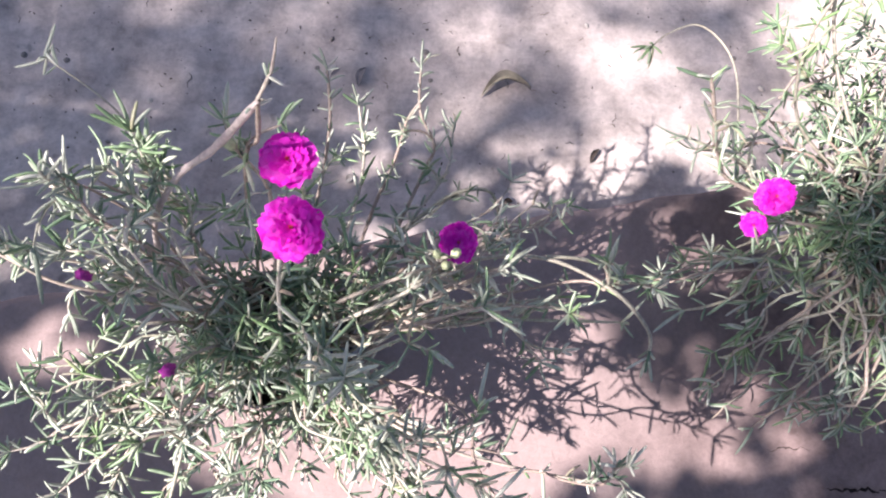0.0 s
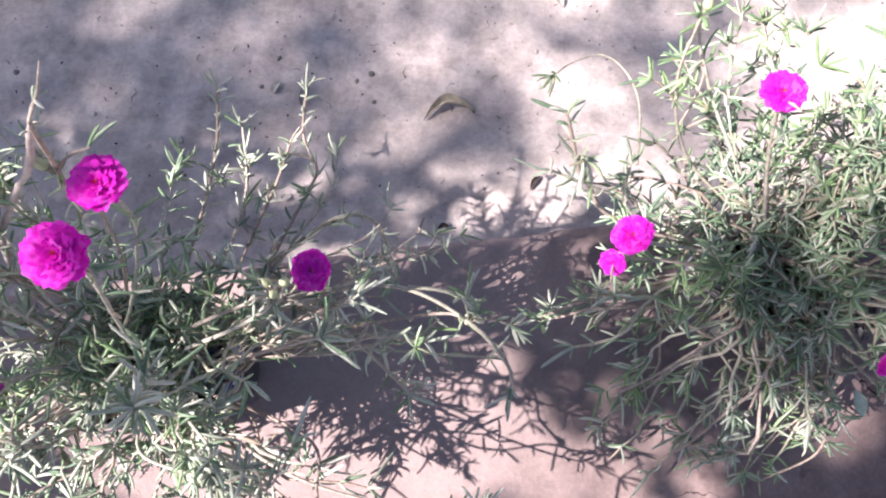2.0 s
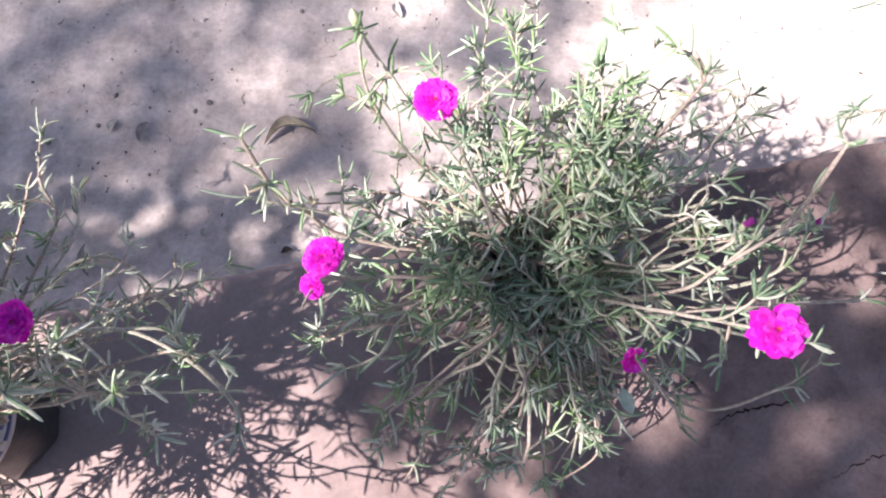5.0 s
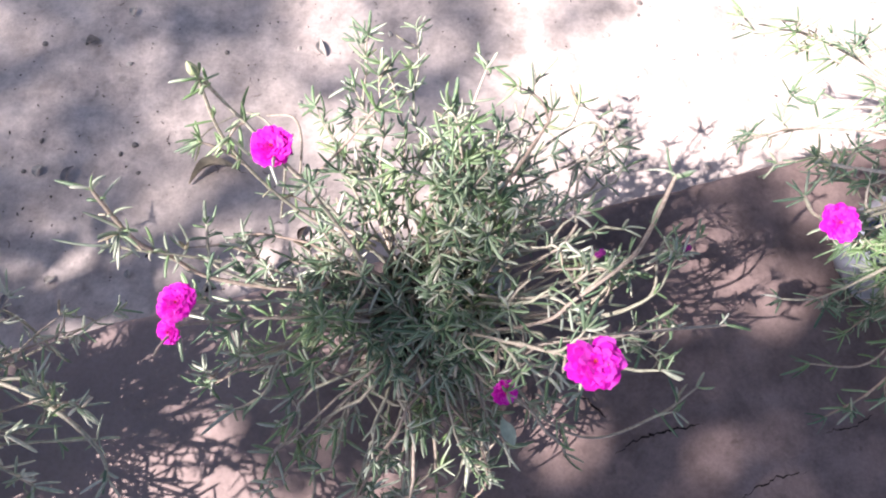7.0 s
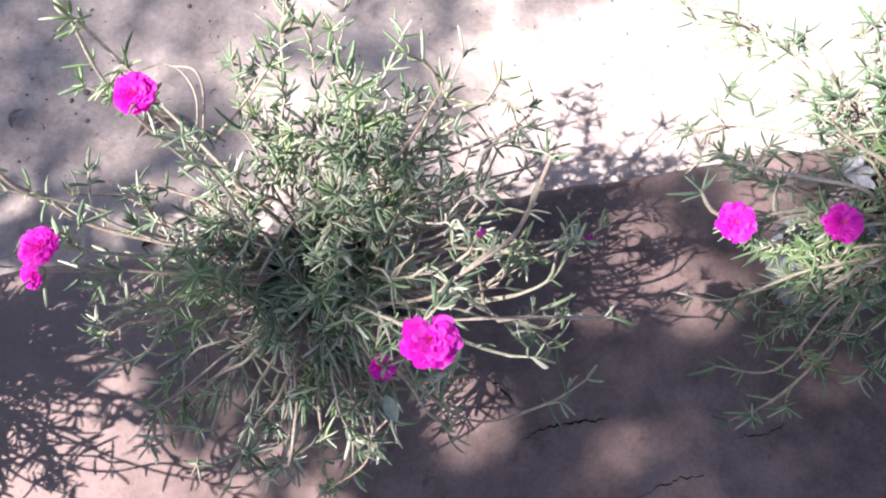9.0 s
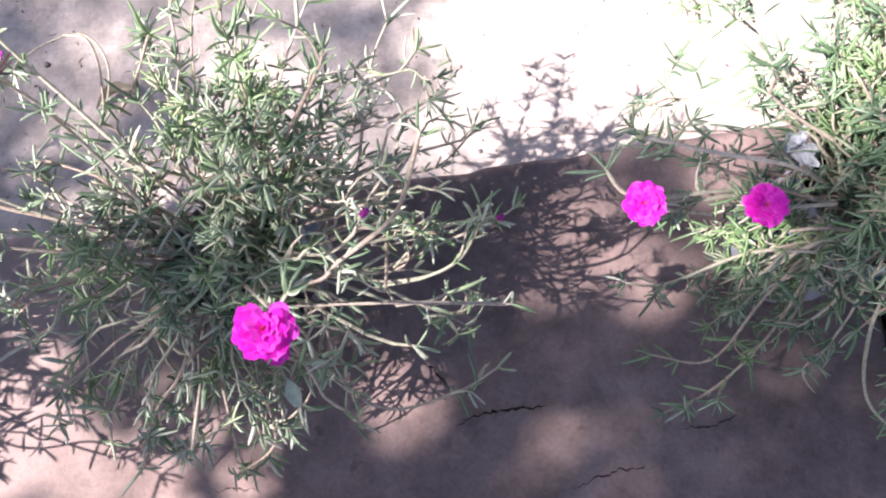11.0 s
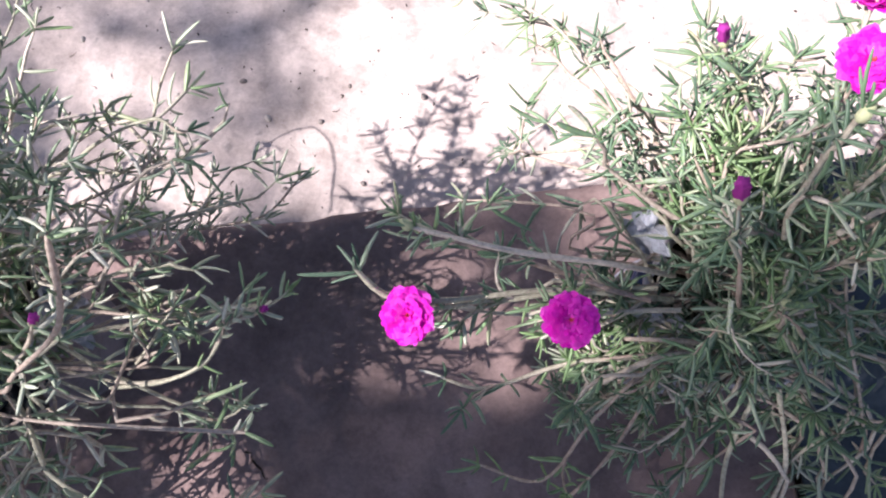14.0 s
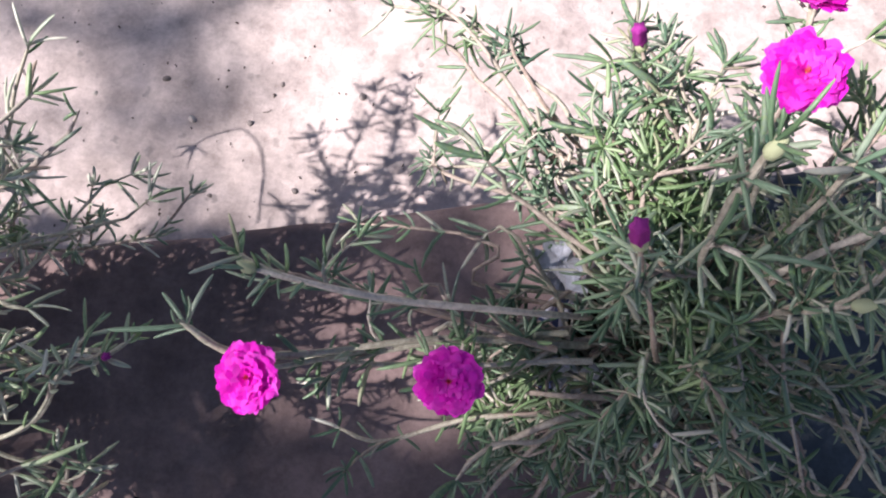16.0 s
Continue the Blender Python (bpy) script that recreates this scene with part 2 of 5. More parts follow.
s_near = np.concatenate([[-7.0, -5.0, -3.6, -2.4, -2.0, -1.6, -1.3], np.arange(-1.1, 1.256, 0.007), [1.256]])
plinth = platform("wall_low", s_near, CEMENT, "low wall with a pinkish brown cracked cement top")
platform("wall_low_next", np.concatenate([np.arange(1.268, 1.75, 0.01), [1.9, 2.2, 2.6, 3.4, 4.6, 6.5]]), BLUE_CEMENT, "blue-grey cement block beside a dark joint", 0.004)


def crack(points, width, seed):
    """A jagged dark crack on the platform's top."""
    rng = np.random.RandomState(seed)
    line = []
    for a, b in zip(points[:-1], points[1:]):
        count = max(2, int(math.dist(a, b) / 0.004))
        line += [np.array(a) + (np.array(b) - np.array(a)) * k / count for k in range(count)]
    line = np.array(line + [np.array(points[-1])])
    line += rng.normal(0, 0.0016, line.shape)
    verts = []
    for k, (x, y) in enumerate(line):
        half = width * (0.25 + 0.75 * rng.rand()) * min(1, 4 * min(k + 0.3, len(line) - k) / len(line)) / 2
        for side in (-1, 1):
            yy = y + side * half
            verts.append((x, yy, float(top_height(x, yy)) + 0.0012))
    put("crack", mesh_from("crack", verts, [(2 * k, 2 * k + 2, 2 * k + 3, 2 * k + 1) for k in range(len(line) - 1)], CRACK), plinth)


for k, (points, width) in enumerate([
    ([(0.842, 0.181), (0.87, 0.199), (0.905, 0.209), (0.966, 0.221)], 0.0040),
    ([(1.00, 0.120), (1.018, 0.127), (1.057, 0.148), (1.103, 0.153)], 0.0032),
    ([(0.62, 0.030), (0.655, 0.033), (0.71, 0.034)], 0.0055),
    ([(1.14, 0.205), (1.18, 0.212), (1.215, 0.226)], 0.0028),
    ([(0.80, 0.268), (0.815, 0.250), (0.836, 0.231)], 0.0045),
    ([(0.54, 0.079), (0.575, 0.084), (0.60, 0.083)], 0.0018),
]):
    crack(points, width, 40 + k)


# ---- plants ----
def unit(v):
    v = np.asarray(v, dtype=float)
    return v / np.maximum(np.linalg.norm(v, axis=-1, keepdims=True), 1e-9)


LEAF_S = np.array([0.0, 0.12, 0.4, 0.72, 0.92, 1.0])
LEAF_R = np.array([0.42, 0.75, 1.0, 1.0, 0.76, 0.28])
SIDES = 5


def leaf_arrays(origin, way, length, radius, bend):
    """Many narrow fleshy leaves as one pair of arrays."""
    origin, way, bend = np.asarray(origin), unit(way), np.asarray(bend)
    length, radius = np.asarray(length)[:, None], np.asarray(radius)[:, None]
    ref = np.where(np.abs(way[:, 2:3]) > 0.9, [[1.0, 0, 0]], [[0, 0, 1.0]])
    u = unit(np.cross(way, ref))
    w = np.cross(u, way)
    rings = []
    for s, r in zip(LEAF_S, LEAF_R):
        centre = origin + way * length * s + bend * length * s * s
        for k in range(SIDES):
            a = 2 * math.pi * k / SIDES
            rings.append(centre + (u * math.cos(a) + w * math.sin(a) * 0.62) * radius * r)
    verts = np.stack(rings, 1)
    n = len(LEAF_S) * SIDES
    one = []
    for i in range(len(LEAF_S) - 1):
        for k in range(SIDES):
            one.append((i * SIDES + k, i * SIDES + (k + 1) % SIDES, (i + 1) * SIDES + (k + 1) % SIDES, (i + 1) * SIDES + k))
    one = np.array(one)
    quads = (np.arange(len(verts))[:, None, None] * n + one[None]).reshape(-1, 4)
    return verts.reshape(-1, 3), quads


LEAF_MESHES, GREEN_LEAF_MESHES = [], []
for k in range(6):
    v, q = leaf_arrays([(0, 0, 0)], [(0, 0, 1)], [1.0], [0.066 + 0.012 * (k % 3)], [((-0.4, 0.15, 0.3, 0.55, 0.75, 0.42)[k], (0.1, 0.2, -0.2, 0.1, -0.12, 0.25)[k], 0)])
    LEAF_MESHES.append(mesh_quads("leaf", v, q, LEAF))
    GREEN_LEAF_MESHES.append(mesh_quads("leaf", v, q, GREEN_LEAF))


def curve_points(start, mid, end, count):
    k = np.linspace(0, 1, count)[:, None]
    return (1 - k) ** 2 * start + 2 * k * (1 - k) * mid + k * k * end


def smooth_line(points, count):
    """A soft curve through a few points."""
    p = np.array(points, dtype=float)
    p = np.vstack([2 * p[0] - p[1], p, 2 * p[-1] - p[-2]])
    out = []
    for i in range(1, len(p) - 2):
        for k in np.linspace(0, 1, count, endpoint=False):
            a, b, c, d = p[i - 1:i + 3]
            out.append(0.5 * (2 * b + (c - a) * k + (2 * a - 5 * b + 4 * c - d) * k * k + (3 * b - a - 3 * c + d) * k ** 3))
    return np.array(out + [p[-2]])


def tube(path, r0, r1, rng, sides=6):
    """A stem with slight joints, from r0 at its foot to r1 at its tip."""
    n = len(path)
    way = unit(np.gradient(path, axis=0))
    ref = np.where(np.abs(way[:, 2:3]) > 0.9, [[1.0, 0, 0]], [[0, 0, 1.0]])
    u = unit(np.cross(way, ref))
    w = np.cross(u, way)
    r = np.linspace(r0, r1, n) * (1 + rng.uniform(-0.14, 0.18, n))
    r[-1] *= 0.5
    rings = [path + (u * math.cos(2 * math.pi * k / sides) + w * math.sin(2 * math.pi * k / sides)) * r[:, None] for k in range(sides)]
    verts = np.stack(rings, 1).reshape(-1, 3)
    quads = [(i * sides + k, i * sides + (k + 1) % sides, (i + 1) * sides + (k + 1) % sides, (i + 1) * sides + k) for i in range(n - 1) for k in range(sides)]
    return verts, np.array(quads)


def joined(pieces):
    verts, quads, total = [], [], 0
    for v, q in pieces:
        verts.append(v)
        quads.append(q + total)
        total += len(v)
    return np.concatenate(verts), np.concatenate(quads)


def petal_mesh(seed):
    """A broad ruffled petal with a notched tip, 1 long, lying along x."""
    rng = np.random.RandomState(seed)
    s, t = np.linspace(0, 1, 7), np.linspace(-1, 1, 13)
    S, T = np.meshgrid(s, t)
    width = 0.13 + 0.56 * np.sin(np.clip(S * 1.15, 0, 1) ** 0.9 * math.pi * 0.62)
    phase = rng.uniform(0, 6.28, 3)
    notch = 1 - 0.16 * np.exp(-(T / 0.28) ** 2) - 0.13 * np.abs(T) ** 3 + 0.045 * np.sin(7 * T + phase[0]) + 0.012 * np.sin(17 * T + phase[2])
    x = S * (1 - S ** 2 * (1 - notch))
    y = T * width
    z = 0.12 * S ** 2 - 0.08 * T ** 2 * S + S ** 2 * (0.06 * np.sin(5.5 * T + phase[1]) + 0.022 * np.sin(11 * T + phase[2]))
    return mesh_quads("petal", np.stack([x, y, z], -1).reshape(-1, 3), grid_quads(*S.shape), PETAL)


PETALS = [petal_mesh(k) for k in range(5)]


def ball_mesh(name, material, profile, sides=10, ripple=0.0, seed=0):
    """A turned shape from (radius, height) pairs, with ripples round it."""
    rng = np.random.RandomState(seed)
    ph = rng.uniform(0, 6.28)
    verts = [(r * (1 + ripple * math.sin(5 * a + ph + 30 * h)) * math.cos(a), r * (1 + ripple * math.sin(5 * a + ph + 30 * h)) * math.sin(a), h)
             for r, h in profile for a in np.linspace(0, 2 * math.pi, sides, endpoint=False)]
    faces = [(i * sides + k, i * sides + (k + 1) % sides, (i + 1) * sides + (k + 1) % sides, (i + 1) * sides + k) for i in range(len(profile) - 1) for k in range(sides)]
    faces += [tuple(range(sides))[::-1], tuple((len(profile) - 1) * sides + k for k in range(sides))]
    return mesh_from(name, verts, faces, material)


CALYX = ball_mesh("flower", BUD_GREEN, [(0.04, -0.34), (0.13, -0.26), (0.19, -0.12), (0.16, 0.0), (0.08, 0.05)], 8, 0.06)
rng0 = np.random.RandomState(3)
heart_pieces = []
for k in range(26):
    a, tilt = rng0.uniform(0, 6.28), rng0.uniform(0.05, 0.6)
    way = np.array([math.cos(a) * math.sin(tilt), math.sin(a) * math.sin(tilt), math.cos(tilt)])
    heart_pieces.append(tube(np.array([way * 0.02, way * 0.14, way * rng0.uniform(0.15, 0.24)]), 0.010, 0.016, rng0, 4))
HEART_MESH = mesh_quads("stamens", *joined(heart_pieces), STAMEN)
BUD_MESH = ball_mesh("bud", BUD_GREEN, [(0.12, 0.0), (0.30, 0.15), (0.40, 0.42), (0.36, 0.75), (0.22, 1.05), (0.10, 1.25), (0.02, 1.36)], 10, 0.10)
SHUT_MESH = ball_mesh("closed_flower", WILTED, [(0.14, 0.0), (0.30, 0.2), (0.34, 0.5), (0.30, 0.85), (0.36, 1.1), (0.30, 1.3)], 14, 0.28)


def facing(place, normal, spin=0.0):
    return Matrix.Translation(place) @ Vector(normal).to_track_quat("Z", "Y").to_matrix().to_4x4() @ Matrix.Rotation(spin, 4, "Z")


def add_flower(parent, place, normal, radius, rng, cleft=None):
    """A double flower: calyx, rings of ruffled petals, stamens. cleft: the way in which petals are wanting, in radians."""
    spin = rng.uniform(0, 6)
    stand = facing(place, normal, spin).to_3x3()
    flower = put("flower", CALYX, parent, "magenta double flower with ruffled petals", facing(place, normal, spin) @ Matrix.Diagonal((radius * rng.uniform(0.87, 0.97), radius * rng.uniform(0.83, 0.95), radius * 0.92, 1)))
    for count, length, tilt, lift in ((10, 1.0, -2, -0.05), (10, 0.93, 4, -0.02), (9, 0.80, 10, 0.0), (8, 0.64, 18, 0.02), (7, 0.47, 28, 0.03), (5, 0.32, 45, 0.04)):
        turn = rng.uniform(0, 6.28)
        for k in range(count):
            a = turn + 2 * math.pi * k / count + rng.uniform(-0.16, 0.16)
            way = stand @ Vector((math.cos(a), math.sin(a), 0))
            if cleft is not None and length > 0.4 and abs((math.atan2(way.y, way.x) - cleft + math.pi) % (2 * math.pi) - math.pi) < 0.32 + 0.55 * length:
                continue
            m = Matrix.Rotation(a, 4, "Z") @ Matrix.Translation((0.03, 0, lift)) @ Matrix.Rotation(-radians(tilt + rng.uniform(-6, 6)), 4, "Y") @ Matrix.Rotation(rng.uniform(-0.2, 0.2), 4, "X")
            put("petal", PETALS[rng.randint(5)], flower, "", m @ Matrix.Scale(length * rng.uniform(0.9, 1.06), 4))
    put("stamens", HEART_MESH, flower, "reddish orange stamens")
    return flower


def grow_bag(parent, x, y, radius, rim, skin, seed, label):
    """A plastic nursery bag with creases and a rolled rim, filled with soil."""
    rng = np.random.RandomState(seed)
    foot = TOP + 0.004 - rim
    rings = [(0.55, foot), (0.93, foot + 0.003), (1.0, foot + 0.02), (1.04, foot * 0.75), (1.01, foot * 0.55), (1.04, foot * 0.35), (0.99, foot * 0.2), (1.0, -0.02), (1.04, 0.0), (1.0, 0.006), (0.95, 0.0), (0.94, -0.05)]
    sides = 40
    verts = []
    creases = rng.uniform(0, 6.28, 4)
    for k, (r, h) in enumerate(rings):
        for a in np.linspace(0, 2 * math.pi, sides, endpoint=False):
            bulge = 1 + 0.035 * math.sin(3 * a + creases[0] + 9 * h) + 0.022 * math.sin(7 * a + creases[1] - 30 * h) + 0.014 * math.sin(13 * a + creases[2] + 50 * h) + 0.05 * (float(wave(a * 0.1, h, 0.02, seed)) - 0.5)
            dz = 0.010 * math.sin(2 * a + creases[3]) * (k >= 7)
            verts.append((radius * r * bulge * math.cos(a), radius * r * bulge * math.sin(a), h + dz))
    faces = [(i * sides + k, i * sides + (k + 1) % sides, (i + 1) * sides + (k + 1) % sides, (i + 1) * sides + k) for i in range(len(rings) - 1) for k in range(sides)]
    faces.append(tuple(range(sides))[::-1])
    at = Matrix.Translation((x, y, rim)) if parent is None else parent.matrix_basis.inverted() @ Matrix.Translation((x, y, rim))
    bag = put("grow_bag", mesh_from("grow_bag", verts, faces, skin), parent, label, at)
    ring = np.linspace(0, 2 * math.pi, 24, endpoint=False)
    soil = [(0, 0, -0.02)]
    for r in (0.3, 0.6, 0.92):
        soil += [(radius * r * math.cos(a), radius * r * math.sin(a), -0.03 + rng.uniform(-0.006, 0.006)) for a in ring]
    sf = [(0, 1 + k, 1 + (k + 1) % 24) for k in range(24)]
    sf += [(1 + i * 24 + k, 1 + (i + 1) * 24 + k, 1 + (i + 1) * 24 + (k + 1) % 24, 1 + i * 24 + (k + 1) % 24) for i in range(2) for k in range(24)]
    put("potting_soil", mesh_from("potting_soil", soil, sf, POT_SOIL), bag, "dark crumbly potting soil")
    return bag


def print_bars(bag, radius, rim, centre_angle, material, rows, lift=1.10):
    """Unreadable print on a bag: raised bars that follow its round."""
    for row, (h, a0, a1, tall) in enumerate(rows):
        arc = np.linspace(radians(centre_angle + a0), radians(centre_angle + a1), 8)
        verts = [(radius * lift * math.cos(a), radius * lift * math.sin(a), h + dz) for dz in (-tall / 2, tall / 2) for a in arc]
        verts += [(v[0] * 0.9, v[1] * 0.9, v[2]) for v in verts]
        faces = [(k, k + 1, k + 9, k + 8) for k in range(7)] + [(8 + k, 9 + k, 25 + k, 24 + k) for k in range(7)] + [(k + 1, k, k + 16, k + 17) for k in range(7)]
        put("print_bar", mesh_from("print_bar", verts, faces, material), bag, "dark printed mark" if material is PRINT_BLUE else "white printed mark")


def flap(bag, place, size, tilt, seed, skin=None, label="torn crumpled white plastic flap"):
    """A torn crumpled piece of the bag's skin at its rim."""
    rng = np.random.RandomState(seed)
    S, T = np.meshgrid(np.linspace(-0.5, 0.5, 9), np.linspace(-0.5, 0.5, 9))
    ragged = 1 + 0.25 * np.sin(7 * np.arctan2(T, S) + seed)
    x, y = S * size * ragged, T * size * 1.3 * ragged
    z = size * (0.5 * (wave(S + seed, T, 0.22, 1) - 0.5) + 0.25 * np.abs(np.sin(6 * S + 4 * T + seed)))
    top = np.stack([x, y, z + 0.0006], -1).reshape(-1, 3)
    low = np.stack([x, y, z], -1).reshape(-1, 3)
    q = grid_quads(*S.shape)
    m = bag.matrix_basis.inverted() @ bag.parent.matrix_basis.inverted() @ Matrix.Translation(place) @ Euler(tilt).to_matrix().to_4x4()
    put("torn_flap", mesh_quads("torn_flap", np.concatenate([top, low]), np.concatenate([q, q[:, ::-1] + len(top)]), skin or FLAP, False), bag, label, m)


class Plant:
    def __init__(self, x, y, rim, label, seed):
        self.rng = np.random.RandomState(seed)
        self.root = np.array([x, y, rim])
        self.thing = new("moss_rose_plant")
        self.thing.matrix_basis = Matrix.Translation((x, y, TOP))
        tagged(self.thing, label, "plant", "moss roses in bags")
        self.base = np.array([x, y, TOP])
        self.rest, self.pale_rest, self.pale = [], [], 0.0
        self.single, self.slim, self.green = 0, 1.0, False
        self.sparse = lambda x, y, z: 0.0
        self.clear, self.blooms, self.lean = [], [], (0.0, -0.4)
        self.leggy = lambda tip: False

    def leaf(self, stem, origin, way, length, bend, fine):
        length *= self.rng.uniform(0.85, 1.25)
        for share in (0.5, 1.0):
            x, y, z = np.asarray(origin) + unit(way) * length * share + self.base
            if any(math.hypot(x - f[0] - self.lean[0] * (z - f[2]), y - f[1] - self.lean[1] * (z - f[2])) < 0.034 and z > f[2] - 0.008 for f in self.blooms):
                return
        if self.rng.rand() < self.sparse(x, y, z):
            return
        radius = self.slim * self.rng.uniform(0.0013, 0.0021) * (length / 0.022) ** 0.4
        bend = np.asarray(bend) + self.rng.normal(0, 0.22, 3) + np.array([0, 0, -0.10])
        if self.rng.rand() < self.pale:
            self.pale_rest.append((origin, way, length, radius, bend))
        elif fine and self.single < 290:
            self.single += 1
            w = Vector(way).normalized()
            m = Matrix.Translation(Vector(origin)) @ w.to_track_quat("Z", "Y").to_matrix().to_4x4() @ Matrix.Rotation(self.rng.uniform(0, 6.28), 4, "Z") @ Matrix.Scale(length, 4)
            put("leaf", (GREEN_LEAF_MESHES if self.green else LEAF_MESHES)[self.rng.randint(6)], stem, "", m)
        else:
            self.rest.append((origin, way, length, radius, bend))

    def whorl(self, stem, tip, way, count, length, fine, spread=(0.5, 1.5)):
        rng = self.rng
        way = unit(way)
        ref = np.array([0, 0, 1.0]) if abs(way[2]) < 0.9 else np.array([1.0, 0, 0])
        u = unit(np.cross(way, ref))
        w = np.cross(u, way)
        turn = rng.uniform(0, 6.28)
        for k in range(count):
            a = turn + 2.4 * k + rng.uniform(-0.3, 0.3)
            open_by = rng.uniform(*spread)
            side = u * math.cos(a) + w * math.sin(a)
            d = way * math.cos(open_by) + side * math.sin(open_by)
            size = length * rng.uniform(0.65, 1.15)
            self.leaf(stem, tip - way * rng.uniform(0, 0.006), d, size, way * rng.uniform(-0.1, 0.5) + np.array([0, 0, rng.uniform(-0.25, 0.1)]), fine)

    def dress(self, stem, path, start, step, length, fine):
        """Leaves singly along a stem from a share of its length on."""
        rng = self.rng
        seg = np.linalg.norm(np.diff(path, axis=0), axis=1)
        total = np.concatenate([[0], np.cumsum(seg)])
        way = unit(np.gradient(path, axis=0))
        a = rng.uniform(0, 6.28)
        at = total[-1] * start
        while at < total[-1] - 0.004:
            i = min(np.searchsorted(total, at), len(path) - 1)
            k = (at - total[i - 1]) / max(total[i] - total[i - 1], 1e-6)
            p = path[i - 1] * (1 - k) + path[i] * k
            t = way[i]
            ref = np.array([0, 0, 1.0]) if abs(t[2]) < 0.9 else np.array([1.0, 0, 0])
            u = unit(np.cross(t, ref))
            w = np.cross(u, t)
            for k in range(rng.randint(2, 5)):
                a += 2.4 + rng.uniform(-0.5, 0.5)
                side = u * math.cos(a) + w * math.sin(a)
                open_by = rng.uniform(0.45, 1.4)
                bend = t * rng.uniform(-0.2, 0.6) + side * rng.uniform(-0.2, 0.2) + u * rng.uniform(-0.3, 0.3) + np.array([0, 0, rng.uniform(-0.35, 0.1)])
                self.leaf(stem, p + t * rng.uniform(-0.003, 0.003), t * math.cos(open_by) + side * math.sin(open_by), length * rng.uniform(0.6, 1.25), bend, fine)
            at += step * rng.uniform(2.2, 4.6)

    def shoot(self, path, r0, r1, leafy=0.5, fine=False, tuft=9, length=0.021, twigs=2, step=0.007):
        """One stem with its side shoots and leaves. The path is in world places."""
        rng = self.rng
        path = np.asarray(path) - self.base
        pieces = [tube(path, r0, r1, rng)]
        sides = []
        n = len(path)
        for k in range(twigs):
            i = int(n * rng.uniform(0.35, 0.92))
            i = min(max(i, 1), n - 2)
            t = unit(path[i + 1] - path[i])
            d = unit(t * 0.6 + rng.normal(0, 0.6, 3) + np.array([0, 0, 0.35]))
            far = rng.uniform(0.022, 0.055)
            end = path[i] + d * far
            side = curve_points(path[i], path[i] + t * far * 0.4 + d * far * 0.2, end, 5)
            pieces.append(tube(side, r1 * 1.05, r1 * 0.8, rng, 5))
            sides.append(side)
        stem = put("stem", mesh_quads("stem", *joined(pieces), STEM), self.thing)
        if leafy < 1:
            self.dress(stem, path, leafy, step, length * 0.85, False)
        if tuft:
            self.whorl(stem, path[-1], path[-1] - path[-2], tuft, length, fine)
        for side in sides:
            self.dress(stem, side, 0.2, 0.006, length * 0.75, False)
            self.whorl(stem, side[-1], side[-1] - side[-2], 7, length * 0.85, fine and rng.rand() < 0.3)
        return stem

    def to_tip(self, tip, **options):
        rng = self.rng
        tip = np.array(tip, dtype=float)
        if self.leggy(tip):
            options.update(leafy=rng.uniform(0.74, 0.94), twigs=rng.randint(0, 3), tuft=rng.randint(4, 7), step=0.012)
        away = tip - self.root
        flat = np.array([away[0], away[1], 0])
        foot = self.root + unit(flat) * rng.uniform(0.005, 0.04) + np.append(rng.normal(0, 0.02, 2), -0.02)
        bulge = rng.uniform(0.01, 0.05) + 0.55 * max(0.0, 0.06 - away[2])
        mid = foot * 0.5 + tip * 0.5 + np.array([0, 0, bulge]) + rng.normal(0, 0.012, 3)
        path = curve_points(foot, mid, tip, 11)
        loose = 0.024 if self.leggy(tip) else 0.016
        path += np.sin(np.linspace(0, 1, 11) * math.pi)[:, None] * np.sin(np.linspace(0, rng.uniform(3, 9), 11) + rng.uniform(0, 3))[:, None] * rng.normal(0, loose, 3)
        path[:, 2] = np.maximum(path[:, 2], TOP + 0.006)
        path[1:-1] += rng.normal(0, 0.0016, (9, 3))
        thick = 1.2 if self.leggy(tip) else 1.0
        return self.shoot(path, thick * rng.uniform(0.0015, 0.0023), thick * rng.uniform(0.0010, 0.0014), **options)

    def fill(self, tips, count, reach=(0.5, 1.0), keep=None):
        """More shoots that end between the given tips."""
        rng = self.rng
        tips = np.array(tips)
        made = 0
        while made < count:
            a, b = tips[rng.randint(len(tips), size=2)]
            if np.linalg.norm(a - b) > 0.26:
                continue
            k = rng.rand()
            tip = a * k + b * (1 - k) + rng.normal(0, 0.018, 3)
            tip = self.root + (tip - self.root) * rng.uniform(*reach)
            if any(math.hypot(tip[0] - f[0], tip[1] - f[1]) < 0.045 and tip[2] > f[2] - 0.06 for f in self.clear):
                continue
            if tip[2] < TOP + 0.03 and keep is None:
                tip[2] = TOP + 0.03
            self.to_tip(tip, leafy=rng.choice([0.2, 0.3, 0.45, 0.7]), length=rng.uniform(0.019, 0.026), tuft=8, twigs=rng.randint(1, 4))
            made += 1

    def flower(self, place, normal, radius, cleft=None):
        place = np.array(place)
        n = unit(normal)
        add_flower(self.thing, Vector(place - self.base), Vector(n), radius, self.rng, cleft)
        end = place - n * radius * 0.34
        self.stalk(end, n, 7)

    def stalk(self, end, n, tuft):
        foot = self.root + (end - self.root) * self.rng.uniform(0.3, 0.5) + self.rng.normal(0, 0.012, 3)
        path = curve_points(foot, end - n * 0.06 + np.append(self.rng.normal(0, 0.016, 2), 0.0), end, 10)
        path[1:-1] += np.cumsum(self.rng.normal(0, 0.0008, (8, 3)), 0)
        stem = self.shoot(path, 0.0020, 0.0015, 0.3, True, 0, 0.022, 2, 0.011)
